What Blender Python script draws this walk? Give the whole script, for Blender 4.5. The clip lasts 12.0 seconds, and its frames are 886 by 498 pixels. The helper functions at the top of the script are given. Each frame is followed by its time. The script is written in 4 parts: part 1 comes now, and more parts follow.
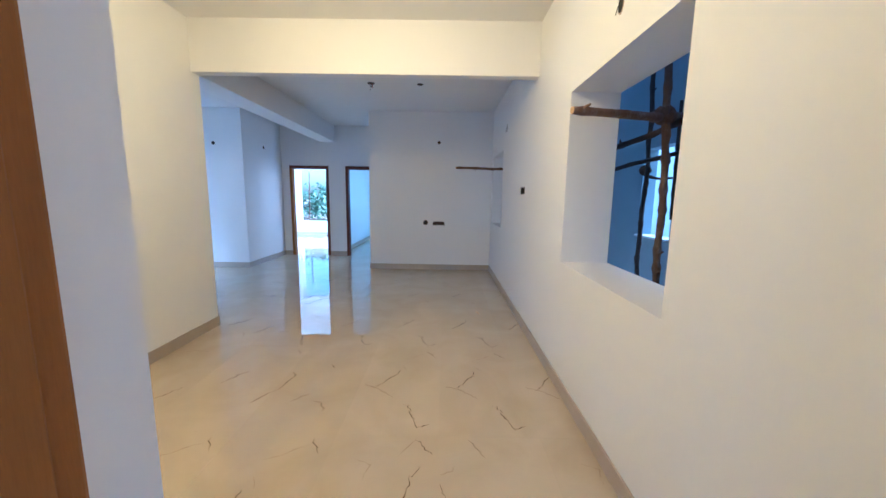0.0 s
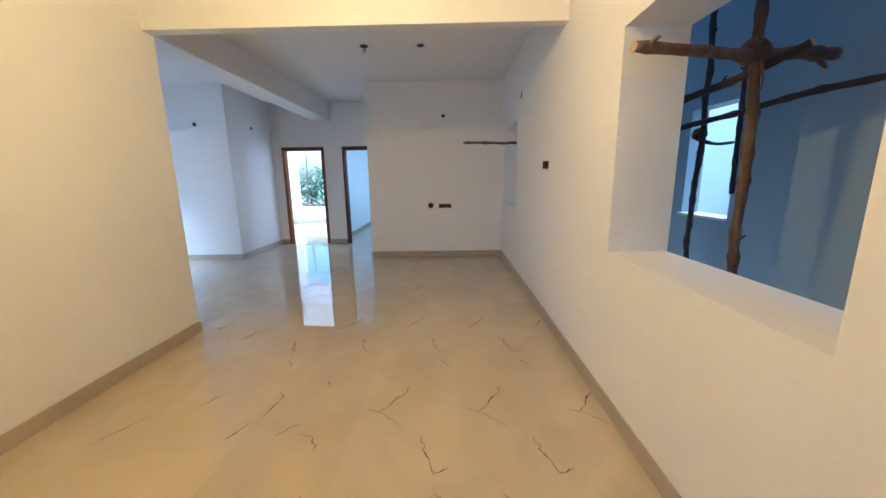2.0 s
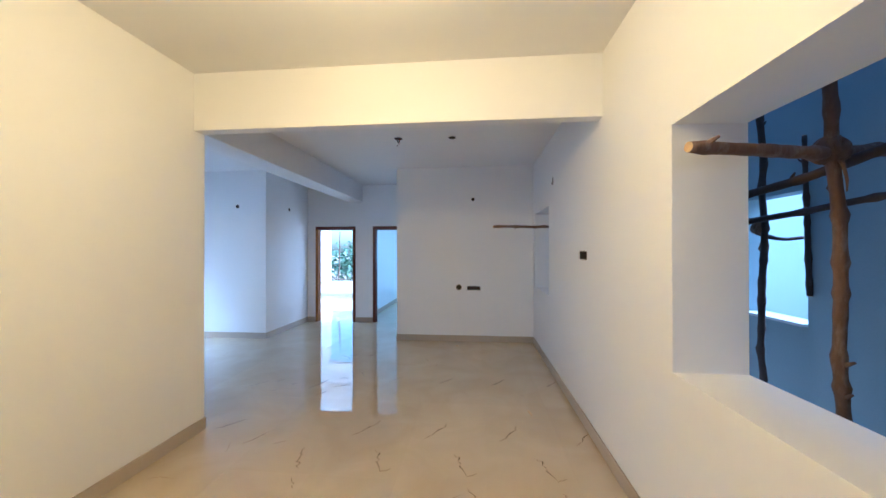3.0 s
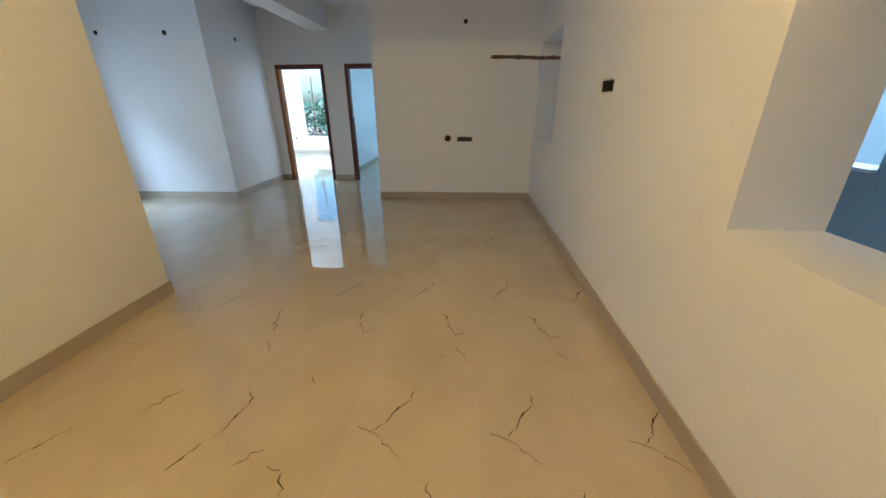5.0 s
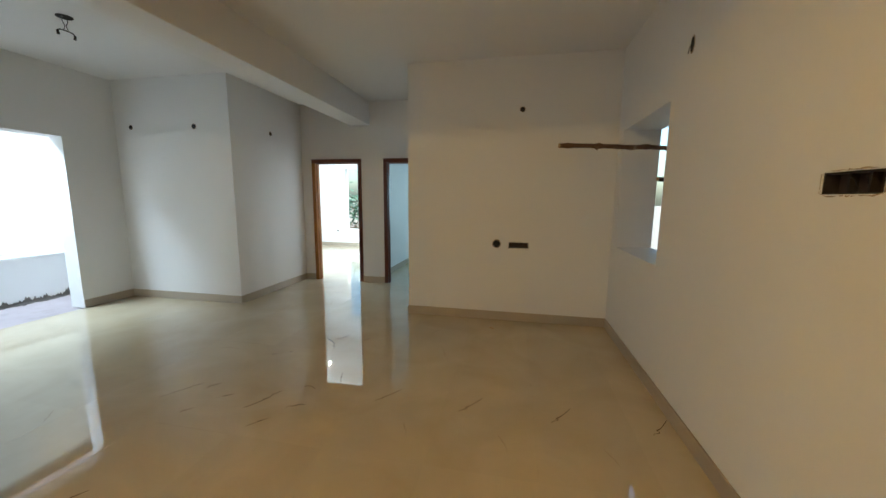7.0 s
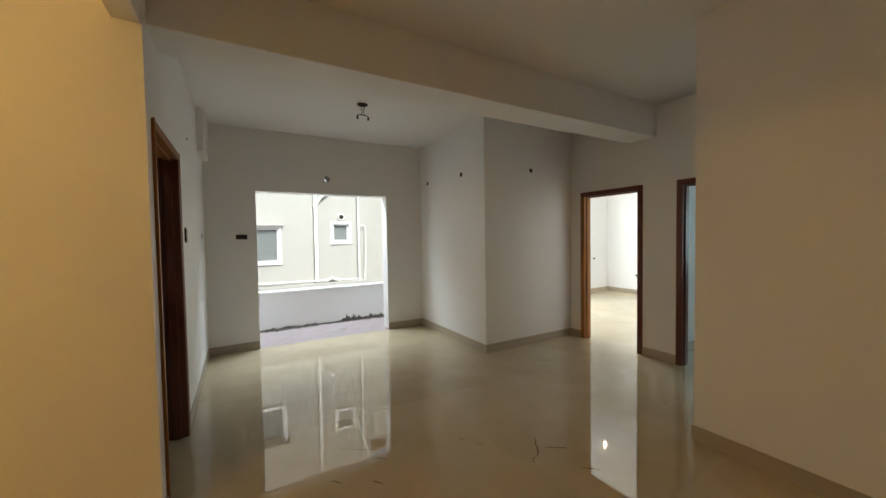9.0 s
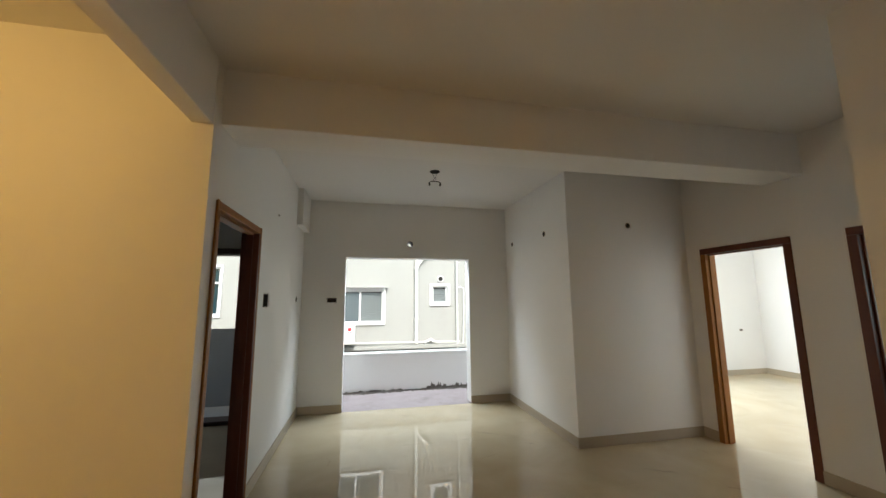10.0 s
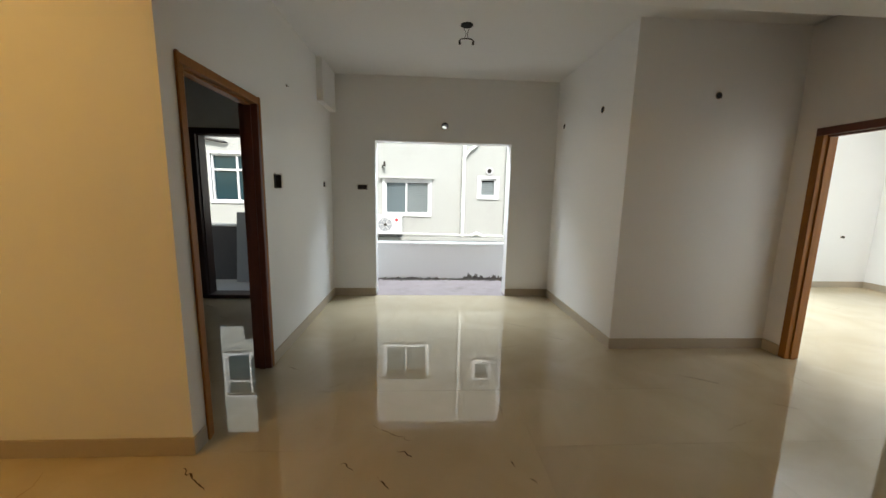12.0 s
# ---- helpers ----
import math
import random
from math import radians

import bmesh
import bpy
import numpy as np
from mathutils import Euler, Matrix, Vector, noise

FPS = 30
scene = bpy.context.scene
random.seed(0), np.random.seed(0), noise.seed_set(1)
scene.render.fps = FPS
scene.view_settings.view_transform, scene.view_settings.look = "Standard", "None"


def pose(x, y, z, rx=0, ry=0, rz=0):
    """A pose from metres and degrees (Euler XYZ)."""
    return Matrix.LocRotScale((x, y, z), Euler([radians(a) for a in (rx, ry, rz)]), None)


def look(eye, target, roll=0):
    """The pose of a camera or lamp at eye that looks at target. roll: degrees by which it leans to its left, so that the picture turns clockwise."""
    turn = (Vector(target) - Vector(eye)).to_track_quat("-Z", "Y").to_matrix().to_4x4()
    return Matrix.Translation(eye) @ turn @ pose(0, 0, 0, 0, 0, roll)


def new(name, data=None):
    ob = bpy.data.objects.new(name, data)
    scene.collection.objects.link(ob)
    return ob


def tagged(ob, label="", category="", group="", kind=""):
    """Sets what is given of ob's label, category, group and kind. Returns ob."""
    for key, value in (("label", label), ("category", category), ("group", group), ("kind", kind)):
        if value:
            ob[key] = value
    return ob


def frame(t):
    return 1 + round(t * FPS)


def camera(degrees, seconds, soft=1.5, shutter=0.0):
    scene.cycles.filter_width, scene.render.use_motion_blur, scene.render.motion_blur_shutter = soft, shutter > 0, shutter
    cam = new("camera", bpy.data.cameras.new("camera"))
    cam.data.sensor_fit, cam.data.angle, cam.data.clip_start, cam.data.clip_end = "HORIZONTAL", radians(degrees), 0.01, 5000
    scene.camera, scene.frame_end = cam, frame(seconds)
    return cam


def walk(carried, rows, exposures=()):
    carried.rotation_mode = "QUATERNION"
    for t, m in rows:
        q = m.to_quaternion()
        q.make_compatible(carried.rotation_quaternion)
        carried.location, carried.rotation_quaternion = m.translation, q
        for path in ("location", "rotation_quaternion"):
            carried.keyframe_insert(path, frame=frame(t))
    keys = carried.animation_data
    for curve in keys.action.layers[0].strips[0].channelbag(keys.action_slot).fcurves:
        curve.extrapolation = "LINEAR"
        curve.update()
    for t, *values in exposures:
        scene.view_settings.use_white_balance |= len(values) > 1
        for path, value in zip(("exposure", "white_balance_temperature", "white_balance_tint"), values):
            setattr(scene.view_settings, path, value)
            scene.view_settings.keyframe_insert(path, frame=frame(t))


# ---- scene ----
cam = camera(102.5, 12.0)
PATH = [
    (0, (0.316, 0.355, 1.435), (0.304, 2.334, 1.144), 0.9),
    (0.5, (0.287, 0.596, 1.411), (0.37, 2.539, 0.946), 1.6),
    (1, (0.267, 0.685, 1.347), (0.336, 2.505, 0.52), 2.3),
    (1.5, (0.254, 0.748, 1.368), (0.322, 2.639, 0.721), 0.8),
    (2, (0.245, 0.917, 1.409), (0.21, 2.878, 1.017), -0.9),
    (2.5, (0.248, 1.131, 1.531), (0.066, 3.121, 1.439), -1.1),
    (2.7, (0.242, 1.15, 1.562), (0.046, 3.14, 1.575), -0.3),
    (4.3, (0.214, 1.272, 1.476), (0.051, 3.229, 1.097), -0.2),
    (4.5, (0.218, 1.356, 1.433), (0.056, 3.271, 0.879), -0.2),
    (5, (0.214, 1.679, 1.403), (0.091, 3.528, 0.651), -0.4),
    (5.5, (0.192, 1.964, 1.456), (0.039, 3.936, 1.157), 0.4),
    (6, (0.198, 2.345, 1.445), (-0.083, 4.306, 1.168), 1.7),
    (6.5, (0.136, 2.723, 1.471), (-0.145, 4.69, 1.236), 1.7),
    (6.7, (0.121, 2.883, 1.454), (-0.193, 4.84, 1.186), 1.3),
    (8.3, (0.157, 3.943, 1.507), (-1.061, 5.523, 1.369), -1.6),
    (8.5, (0.191, 4.202, 1.539), (-1.259, 5.577, 1.447), -1.2),
    (9, (0.153, 4.472, 1.498), (-1.583, 5.463, 1.431), -0.9),
    (9.5, (0.047, 4.744, 1.53), (-1.816, 5.463, 1.639), 0.2),
    (10, (0.055, 4.983, 1.554), (-1.882, 5.398, 1.831), -0.4),
    (10.5, (0.037, 5.164, 1.553), (-1.945, 5.43, 1.609), 0.4),
    (11, (-0.116, 5.287, 1.461), (-2.038, 5.533, 0.966), 0.8),
    (11.5, (-0.313, 5.275, 1.393), (-2.11, 5.469, 0.538), 1.4),
    (12, (-0.291, 5.344, 1.472), (-2.264, 5.456, 1.165), 1.2),
]
walk(cam, [(t, look(eye, target, roll)) for t, eye, target, roll in PATH],
     exposures=[(0.0, 2.0, 3850, 14), (0.5, 1.65, 4250, 14), (1.0, 1.55, 4620, 11), (1.5, 1.5, 4780, 11), (2.0, 1.95, 4420, 14), (2.7, 2.07, 4080, 14),
                (4.3, 2.05, 4180, 12), (4.6, 2.0, 4280, 11), (5.0, 1.65, 4640, 7), (5.5, 1.58, 4900, 8), (6.7, 1.52, 5220, 5), (8.3, 0.98, 6480, 11), (12.0, 1.04, 6400, 11)])

# ---- world and lights ----
world = bpy.data.worlds.new("sky")
scene.world = world
world.use_nodes = True
wn = world.node_tree.nodes
sky = wn.new("ShaderNodeTexSky")
sky.sky_type = "NISHITA"
sky.sun_disc = False
sky.sun_elevation = radians(48)
sky.sun_rotation = radians(100)
sky.air_density, sky.dust_density = 1.2, 3.0
wn["Background"].inputs[1].default_value = 0.15
haze = wn.new("ShaderNodeMix")
haze.data_type, haze.blend_type = "RGBA", "MULTIPLY"
haze.inputs[0].default_value = 1.0
haze.inputs[7].default_value = (0.93, 1.03, 0.94, 1)
world.node_tree.links.new(sky.outputs[0], haze.inputs[6])
world.node_tree.links.new(haze.outputs[2], wn["Background"].inputs[0])

sun_data = bpy.data.lights.new("sun", "SUN")
sun_data.energy, sun_data.angle, sun_data.color = 2.8, radians(12), (1.0, 0.97, 0.92)
sun = new("sun", sun_data)
sun.matrix_world = look((0, 0, 0), (-0.66, -0.12, -0.74))


def bulb_light(name, place, watts, colour, size=0.04):
    data = bpy.data.lights.new(name, "POINT")
    data.energy, data.color, data.shadow_soft_size = watts, colour, size
    ob = new(name, data)
    ob.location = place
    return ob


LAMP = (-0.42, 2.35, 2.765)
ROOM_LAMP = (-3.92, 10.12, 2.31)
bulb_light("entry_bulb_light", LAMP, 21, (1.0, 0.578, 0.158))
bulb_light("room_bulb_light", ROOM_LAMP, 11, (1.0, 0.87, 0.66), 0.018)


# added fill lamps for daylight: one over the balcony, three in invented openings
def fill_light(name, place, target, w, h, watts, colour):
    data = bpy.data.lights.new(name, "AREA")
    data.shape, data.size, data.size_y = "RECTANGLE", w, h
    data.energy, data.color = watts, colour
    ob = new(name, data)
    ob.matrix_world = look(place, target)
    return ob


DAY = (0.80, 0.915, 1.0)
# added lamp in an unseen side opening, whitens the bedroom
fill_light("bedroom_fill_light", (-6.0, 10.35, 1.55), (-3.0, 10.8, 1.0), 1.5, 1.2, 60, DAY)
# added lamp hung above the balcony opening in place of the sky
fill_light("balcony_fill_light", (-6.15, 5.7, 3.25), (-5.3, 5.7, 1.6), 2.6, 0.8, 122, DAY)
# added bluish lamp that lights the second bedroom
fill_light("second_room_fill_light", (-0.2, 12.72, 1.55), (-0.6, 10.0, 1.0), 1.3, 1.2, 11, (0.62, 0.90, 1.0))

# added pinkish lamp that brightens the passage from behind
fill_light("lobby_fill_light", (0.2, -2.04, 1.75), (0.2, 1.0, 1.2), 1.5, 1.3, 3.4, (1.0, 0.90, 0.88))

# ---- materials ----
def node_mat(name):
    m = bpy.data.materials.new(name)
    m.use_nodes = True
    nt = m.node_tree
    return m, nt, nt.nodes["Principled BSDF"]


def surface(name, colour, rough=0.6, metal=0.0, vary=0.08, scale=6.0, bump=0.1, fine=90.0, dirt=None, dirt_amount=0.0, dirt_scale=1.4, coords="Object", spec=0.5, stretch=(1, 1, 1)):
    """Base colour varied at two scales, fine bump, optional blotches of dirt."""
    m, nt, b = node_mat(name)
    n, l = nt.nodes, nt.links
    co = n.new("ShaderNodeTexCoord")
    mp = n.new("ShaderNodeMapping")
    mp.inputs["Scale"].default_value = stretch
    l.new(co.outputs[coords], mp.inputs[0])
    big = n.new("ShaderNodeTexNoise")
    big.inputs["Scale"].default_value, big.inputs["Detail"].default_value = scale, 5
    small = n.new("ShaderNodeTexNoise")
    small.inputs["Scale"].default_value, small.inputs["Detail"].default_value = fine, 4
    for t in (big, small):
        l.new(mp.outputs[0], t.inputs["Vector"])
    mix = n.new("ShaderNodeMix")
    mix.data_type = "RGBA"
    dark = tuple(c * (1 - vary * 1.4) for c in colour)
    light = tuple(min(1, c * (1 + vary)) for c in colour)
    mix.inputs[6].default_value, mix.inputs[7].default_value = (*dark, 1), (*light, 1)
    add = n.new("ShaderNodeMath")
    add.operation = "MULTIPLY_ADD"
    add.inputs[1].default_value = 0.35
    l.new(small.outputs[0], add.inputs[0])
    sc = n.new("ShaderNodeMath")
    sc.operation = "MULTIPLY"
    sc.inputs[1].default_value = 0.65
    l.new(big.outputs[0], sc.inputs[0])
    l.new(sc.outputs[0], add.inputs[2])
    l.new(add.outputs[0], mix.inputs[0])
    out = mix.outputs[2]
    if dirt:
        dn = n.new("ShaderNodeTexNoise")
        dn.inputs["Scale"].default_value, dn.inputs["Detail"].default_value = dirt_scale, 8
        dn.inputs["Roughness"].default_value = 0.65
        l.new(mp.outputs[0], dn.inputs["Vector"])
        ramp = n.new("ShaderNodeMapRange")
        ramp.inputs[1].default_value, ramp.inputs[2].default_value = 0.52, 0.72
        ramp.inputs[4].default_value = dirt_amount
        l.new(dn.outputs[0], ramp.inputs[0])
        dm = n.new("ShaderNodeMix")
        dm.data_type = "RGBA"
        dm.inputs[7].default_value = (*dirt, 1)
        l.new(ramp.outputs[0], dm.inputs[0])
        l.new(out, dm.inputs[6])
        out = dm.outputs[2]
    l.new(out, b.inputs["Base Color"])
    b.inputs["Roughness"].default_value, b.inputs["Metallic"].default_value = rough, metal
    b.inputs["Specular IOR Level"].default_value = spec
    if bump:
        bp = n.new("ShaderNodeBump")
        bp.inputs["Strength"].default_value, bp.inputs["Distance"].default_value = bump, 0.01
        l.new(add.outputs[0], bp.inputs["Height"])
        l.new(bp.outputs[0], b.inputs["Normal"])
    return m


PAINT = surface("white_wall_paint", (0.84, 0.83, 0.81), 0.55, vary=0.012, scale=0.8, bump=0.05, fine=30, dirt=(0.70, 0.67, 0.62), dirt_amount=0.07, dirt_scale=0.7)
CEILING = surface("white_ceiling_paint", (0.82, 0.81, 0.79), 0.75, vary=0.015, scale=0.7, bump=0.05, fine=30)
SKIRT = surface("tan_skirting_tile", (0.45, 0.38, 0.285), 0.32, vary=0.08, scale=3, bump=0.02, fine=60)
GROUT = surface("tile_joint_grout", (0.46, 0.395, 0.29), 0.5, vary=0.06, scale=9, bump=0.05)
VEIN = surface("brown_marble_vein", (0.085, 0.045, 0.022), 0.12, vary=0.3, scale=30, bump=0.0, fine=160)
VEIN_SOFT = surface("pale_marble_vein", (0.34, 0.255, 0.165), 0.10, vary=0.12, scale=30, bump=0.0, fine=160)
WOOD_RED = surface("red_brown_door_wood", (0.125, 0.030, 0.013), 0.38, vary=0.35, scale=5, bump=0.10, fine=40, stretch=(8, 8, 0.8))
# entrance frame's own golden brown, also painted on jambs that catch light
WOOD_GOLDEN_LIT = surface("golden_brown_and_lit_door_wood", (0.30, 0.112, 0.014), 0.42, spec=0.3, vary=0.25, scale=5, bump=0.10, fine=40, stretch=(8, 8, 0.8))
WOOD_DARK = surface("dark_stained_door_wood", (0.05, 0.022, 0.016), 0.45, vary=0.3, scale=5, bump=0.10, fine=40, stretch=(8, 8, 0.8))
BARK = surface("weathered_pole_bark", (0.15, 0.085, 0.052), 0.85, vary=0.5, scale=16, bump=0.9, fine=60, stretch=(1, 1, 0.35), dirt=(0.34, 0.27, 0.20), dirt_amount=0.7, dirt_scale=11)
# darker copy of the bark, paints the far poles as standing in shade
BARK_SHADED = surface("shaded_pole_bark", (0.055, 0.036, 0.028), 0.85, vary=0.4, scale=9, bump=0.6, fine=50)
CUT = surface("pale_cut_wood", (0.55, 0.38, 0.18), 0.8, vary=0.2, scale=20, bump=0.2)
ROPE = surface("brown_coir_rope", (0.12, 0.07, 0.04), 0.95, vary=0.35, scale=40, bump=0.6, fine=200)
# flat black for insides of holes, boxes and windows: shade put into colour
BLACK = surface("painted_cavity_shade", (0.015, 0.012, 0.010), 0.8, vary=0.4, scale=20, bump=0.1)
BOXBROWN = surface("brown_box_plastic", (0.055, 0.032, 0.022), 0.6, vary=0.4, scale=25, bump=0.2)
PLASTER_RIM = surface("raw_plaster_edge", (0.42, 0.33, 0.23), 0.9, vary=0.3, scale=40, bump=0.4)
STEEL = surface("dark_box_metal", (0.045, 0.035, 0.028), 0.6, metal=0.3, vary=0.4, scale=25, bump=0.2)
WIRE = surface("dark_wire_sheath", (0.03, 0.028, 0.026), 0.5, vary=0.2, scale=30, bump=0.0)
COPPER_WIRE = surface("red_wire_sheath", (0.35, 0.05, 0.03), 0.5, vary=0.1, scale=30, bump=0.0)
PVC = surface("white_pvc", (0.78, 0.78, 0.75), 0.35, vary=0.05, scale=4, bump=0.02)
CONCRETE = surface("grey_balcony_screed", (0.36, 0.30, 0.292), 0.85, vary=0.2, scale=4, bump=0.3, fine=70, dirt=(0.16, 0.14, 0.12), dirt_amount=0.5, dirt_scale=2.3)
CREAM = surface("cream_outside_render", (0.365, 0.368, 0.348), 0.85, vary=0.05, scale=1.1, bump=0.15, fine=60, dirt=(0.29, 0.28, 0.255), dirt_amount=0.35, dirt_scale=0.6)
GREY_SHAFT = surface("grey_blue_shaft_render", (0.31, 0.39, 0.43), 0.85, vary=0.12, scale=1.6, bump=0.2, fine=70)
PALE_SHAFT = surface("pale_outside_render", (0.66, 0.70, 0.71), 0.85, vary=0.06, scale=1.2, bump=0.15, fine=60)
UPVC = surface("white_window_frame", (0.70, 0.70, 0.70), 0.35, vary=0.03, scale=4, bump=0.0)
GREY_SHEET = surface("grey_board", (0.26, 0.27, 0.29), 0.6, vary=0.08, scale=3, bump=0.05)
PARAPET_SHADED = surface("shaded_grey_plaster", (0.085, 0.08, 0.085), 0.85, vary=0.2, scale=3, bump=0.2)
MORTAR = surface("dark_mortar_crumbs", (0.135, 0.117, 0.10), 0.95, vary=0.5, scale=18, bump=0.6)
BARKT = surface("tree_bark", (0.16, 0.12, 0.08), 0.9, vary=0.3, scale=9, bump=0.5, fine=40)
LEAF = surface("green_leaves", (0.12, 0.20, 0.12), 0.5, vary=0.45, scale=1.5, bump=0.0, fine=12)
SOIL = surface("dusty_ground", (0.30, 0.25, 0.19), 0.95, vary=0.2, scale=0.4, bump=0.3, fine=8)
ASBESTOS = surface("pale_roof_sheet", (0.55, 0.54, 0.52), 0.9, vary=0.1, scale=2, bump=0.2)
RED = surface("red_badge", (0.5, 0.03, 0.04), 0.4, vary=0.05, bump=0.0)

# window glass
GLASS, _nt, _b = node_mat("dark_window_glass")
_b.inputs["Base Color"].default_value = (0.012, 0.035, 0.045, 1)
_b.inputs["Roughness"].default_value = 0.08
_b.inputs["Specular IOR Level"].default_value = 0.35
GLASS_GREY = surface("pale_window_glass", (0.10, 0.125, 0.135), 0.12, vary=0.1, scale=2, bump=0.0)
BLIND = surface("grey_slat_blind", (0.25, 0.28, 0.285), 0.5, vary=0.08, scale=5, bump=0.0)

# lamp globe
GLOW, _nt, _b = node_mat("lit_bulb_globe")
_b.inputs["Emission Color"].default_value = (1.0, 0.78, 0.42, 1)
_b.inputs["Emission Strength"].default_value = 30
_b.inputs["Base Color"].default_value = (0.9, 0.85, 0.7, 1)

# polished cream marble tile, cloudy, each tile a little different
TILE, nt, b = node_mat("polished_cream_marble_tile")
n, l = nt.nodes, nt.links
co = n.new("ShaderNodeTexCoord")
info = n.new("ShaderNodeObjectInfo")
wc = n.new("ShaderNodeNewGeometry")
cloud = n.new("ShaderNodeTexNoise")
cloud.inputs["Scale"].default_value, cloud.inputs["Detail"].default_value, cloud.inputs["Distortion"].default_value = 1.7, 6, 1.2
l.new(wc.outputs["Position"], cloud.inputs["Vector"])
grain = n.new("ShaderNodeTexNoise")
grain.inputs["Scale"].default_value, grain.inputs["Detail"].default_value = 45, 4
l.new(co.outputs["Object"], grain.inputs["Vector"])
ramp = n.new("ShaderNodeValToRGB")
ramp.color_ramp.elements[0].position, ramp.color_ramp.elements[0].color = 0.25, (0.50, 0.412, 0.265, 1)
ramp.color_ramp.elements[1].position, ramp.color_ramp.elements[1].color = 0.75, (0.58, 0.488, 0.332, 1)
l.new(cloud.outputs[0], ramp.inputs[0])
hs = n.new("ShaderNodeHueSaturation")
l.new(ramp.outputs[0], hs.inputs["Color"])
val = n.new("ShaderNodeMapRange")
val.inputs[3].default_value, val.inputs[4].default_value = 0.975, 1.02
l.new(info.outputs["Random"], val.inputs[0])
l.new(val.outputs[0], hs.inputs["Value"])
l.new(hs.outputs[0], b.inputs["Base Color"])
rg = n.new("ShaderNodeMapRange")
rg.inputs[3].default_value, rg.inputs[4].default_value = 0.01, 0.035
smear = n.new("ShaderNodeTexNoise")
smear.inputs["Scale"].default_value, smear.inputs["Detail"].default_value = 2.4, 5
l.new(wc.outputs["Position"], smear.inputs["Vector"])
l.new(smear.outputs[0], rg.inputs[0])
l.new(rg.outputs[0], b.inputs["Roughness"])
wav = n.new("ShaderNodeTexNoise")
wav.inputs["Scale"].default_value, wav.inputs["Detail"].default_value = 3.0, 1
l.new(wc.outputs["Position"], wav.inputs["Vector"])
bp = n.new("ShaderNodeBump")
bp.inputs["Strength"].default_value, bp.inputs["Distance"].default_value = 0.06, 0.01
l.new(wav.outputs[0], bp.inputs["Height"])
l.new(bp.outputs[0], b.inputs["Normal"])
b.inputs["Specular IOR Level"].default_value = 0.95


# ---- mesh helpers ----
def mesh_of(bm, name, *materials, smooth=False):
    me = bpy.data.meshes.new(name)
    if name != "tile":
        bmesh.ops.recalc_face_normals(bm, faces=bm.faces)
    bm.normal_update()
    bm.to_mesh(me)
    bm.free()
    for m in materials:
        me.materials.append(m)
    if smooth:
        for p in me.polygons:
            p.use_smooth = True
    return me


def part(name, bm, material, parent, label="", smooth=False):
    ob = new(name, mesh_of(bm, name, material, smooth=smooth))
    ob.parent = parent
    if label:
        ob["label"] = label
    return ob


def thing(name, bm, material, label, category, group="", kind="", smooth=False):
    ob = new(name, mesh_of(bm, name, material, smooth=smooth))
    return tagged(ob, label, category, group, kind)


def empty(name, place, label, category, group="", kind=""):
    ob = new(name)
    ob.location = place
    ob.empty_display_size = 0.1
    return tagged(ob, label, category, group, kind)


def box(bm, x0, x1, y0, y1, z0, z1, bevel=0.0, mat=0):
    r = bmesh.ops.create_cube(bm, size=1)
    vs = r["verts"]
    bmesh.ops.scale(bm, vec=(x1 - x0, y1 - y0, z1 - z0), verts=vs)
    bmesh.ops.translate(bm, vec=((x0 + x1) / 2, (y0 + y1) / 2, (z0 + z1) / 2), verts=vs)
    fs = {f for v in vs for f in v.link_faces}
    for f in fs:
        f.material_index = mat
    if bevel:
        bmesh.ops.bevel(bm, geom=list({e for v in vs for e in v.link_edges}), offset=bevel, segments=2, profile=0.6, affect="EDGES")
    return bm


def boxed(*a, **k):
    return box(bmesh.new(), *a, **k)


def tube(bm, points, radii, sides=10, cap=True):
    """A tapering tube along a line of points."""
    pts = [Vector(p) for p in points]
    rings = []
    for i, p in enumerate(pts):
        d = (pts[min(i + 1, len(pts) - 1)] - pts[max(i - 1, 0)]).normalized()
        a = d.orthogonal().normalized() if i == 0 else (ref - d * ref.dot(d)).normalized()
        ref = a
        c = d.cross(a)
        r = radii[i] if isinstance(radii, (list, tuple)) else radii
        rings.append([bm.verts.new(p + (a * math.cos(2 * math.pi * k / sides) + c * math.sin(2 * math.pi * k / sides)) * r) for k in range(sides)])
    for r0, r1 in zip(rings, rings[1:]):
        for k in range(sides):
            bm.faces.new((r0[k], r0[(k + 1) % sides], r1[(k + 1) % sides], r1[k]))
    if cap:
        bm.faces.new(rings[0][::-1])
        bm.faces.new(rings[-1])
    return bm


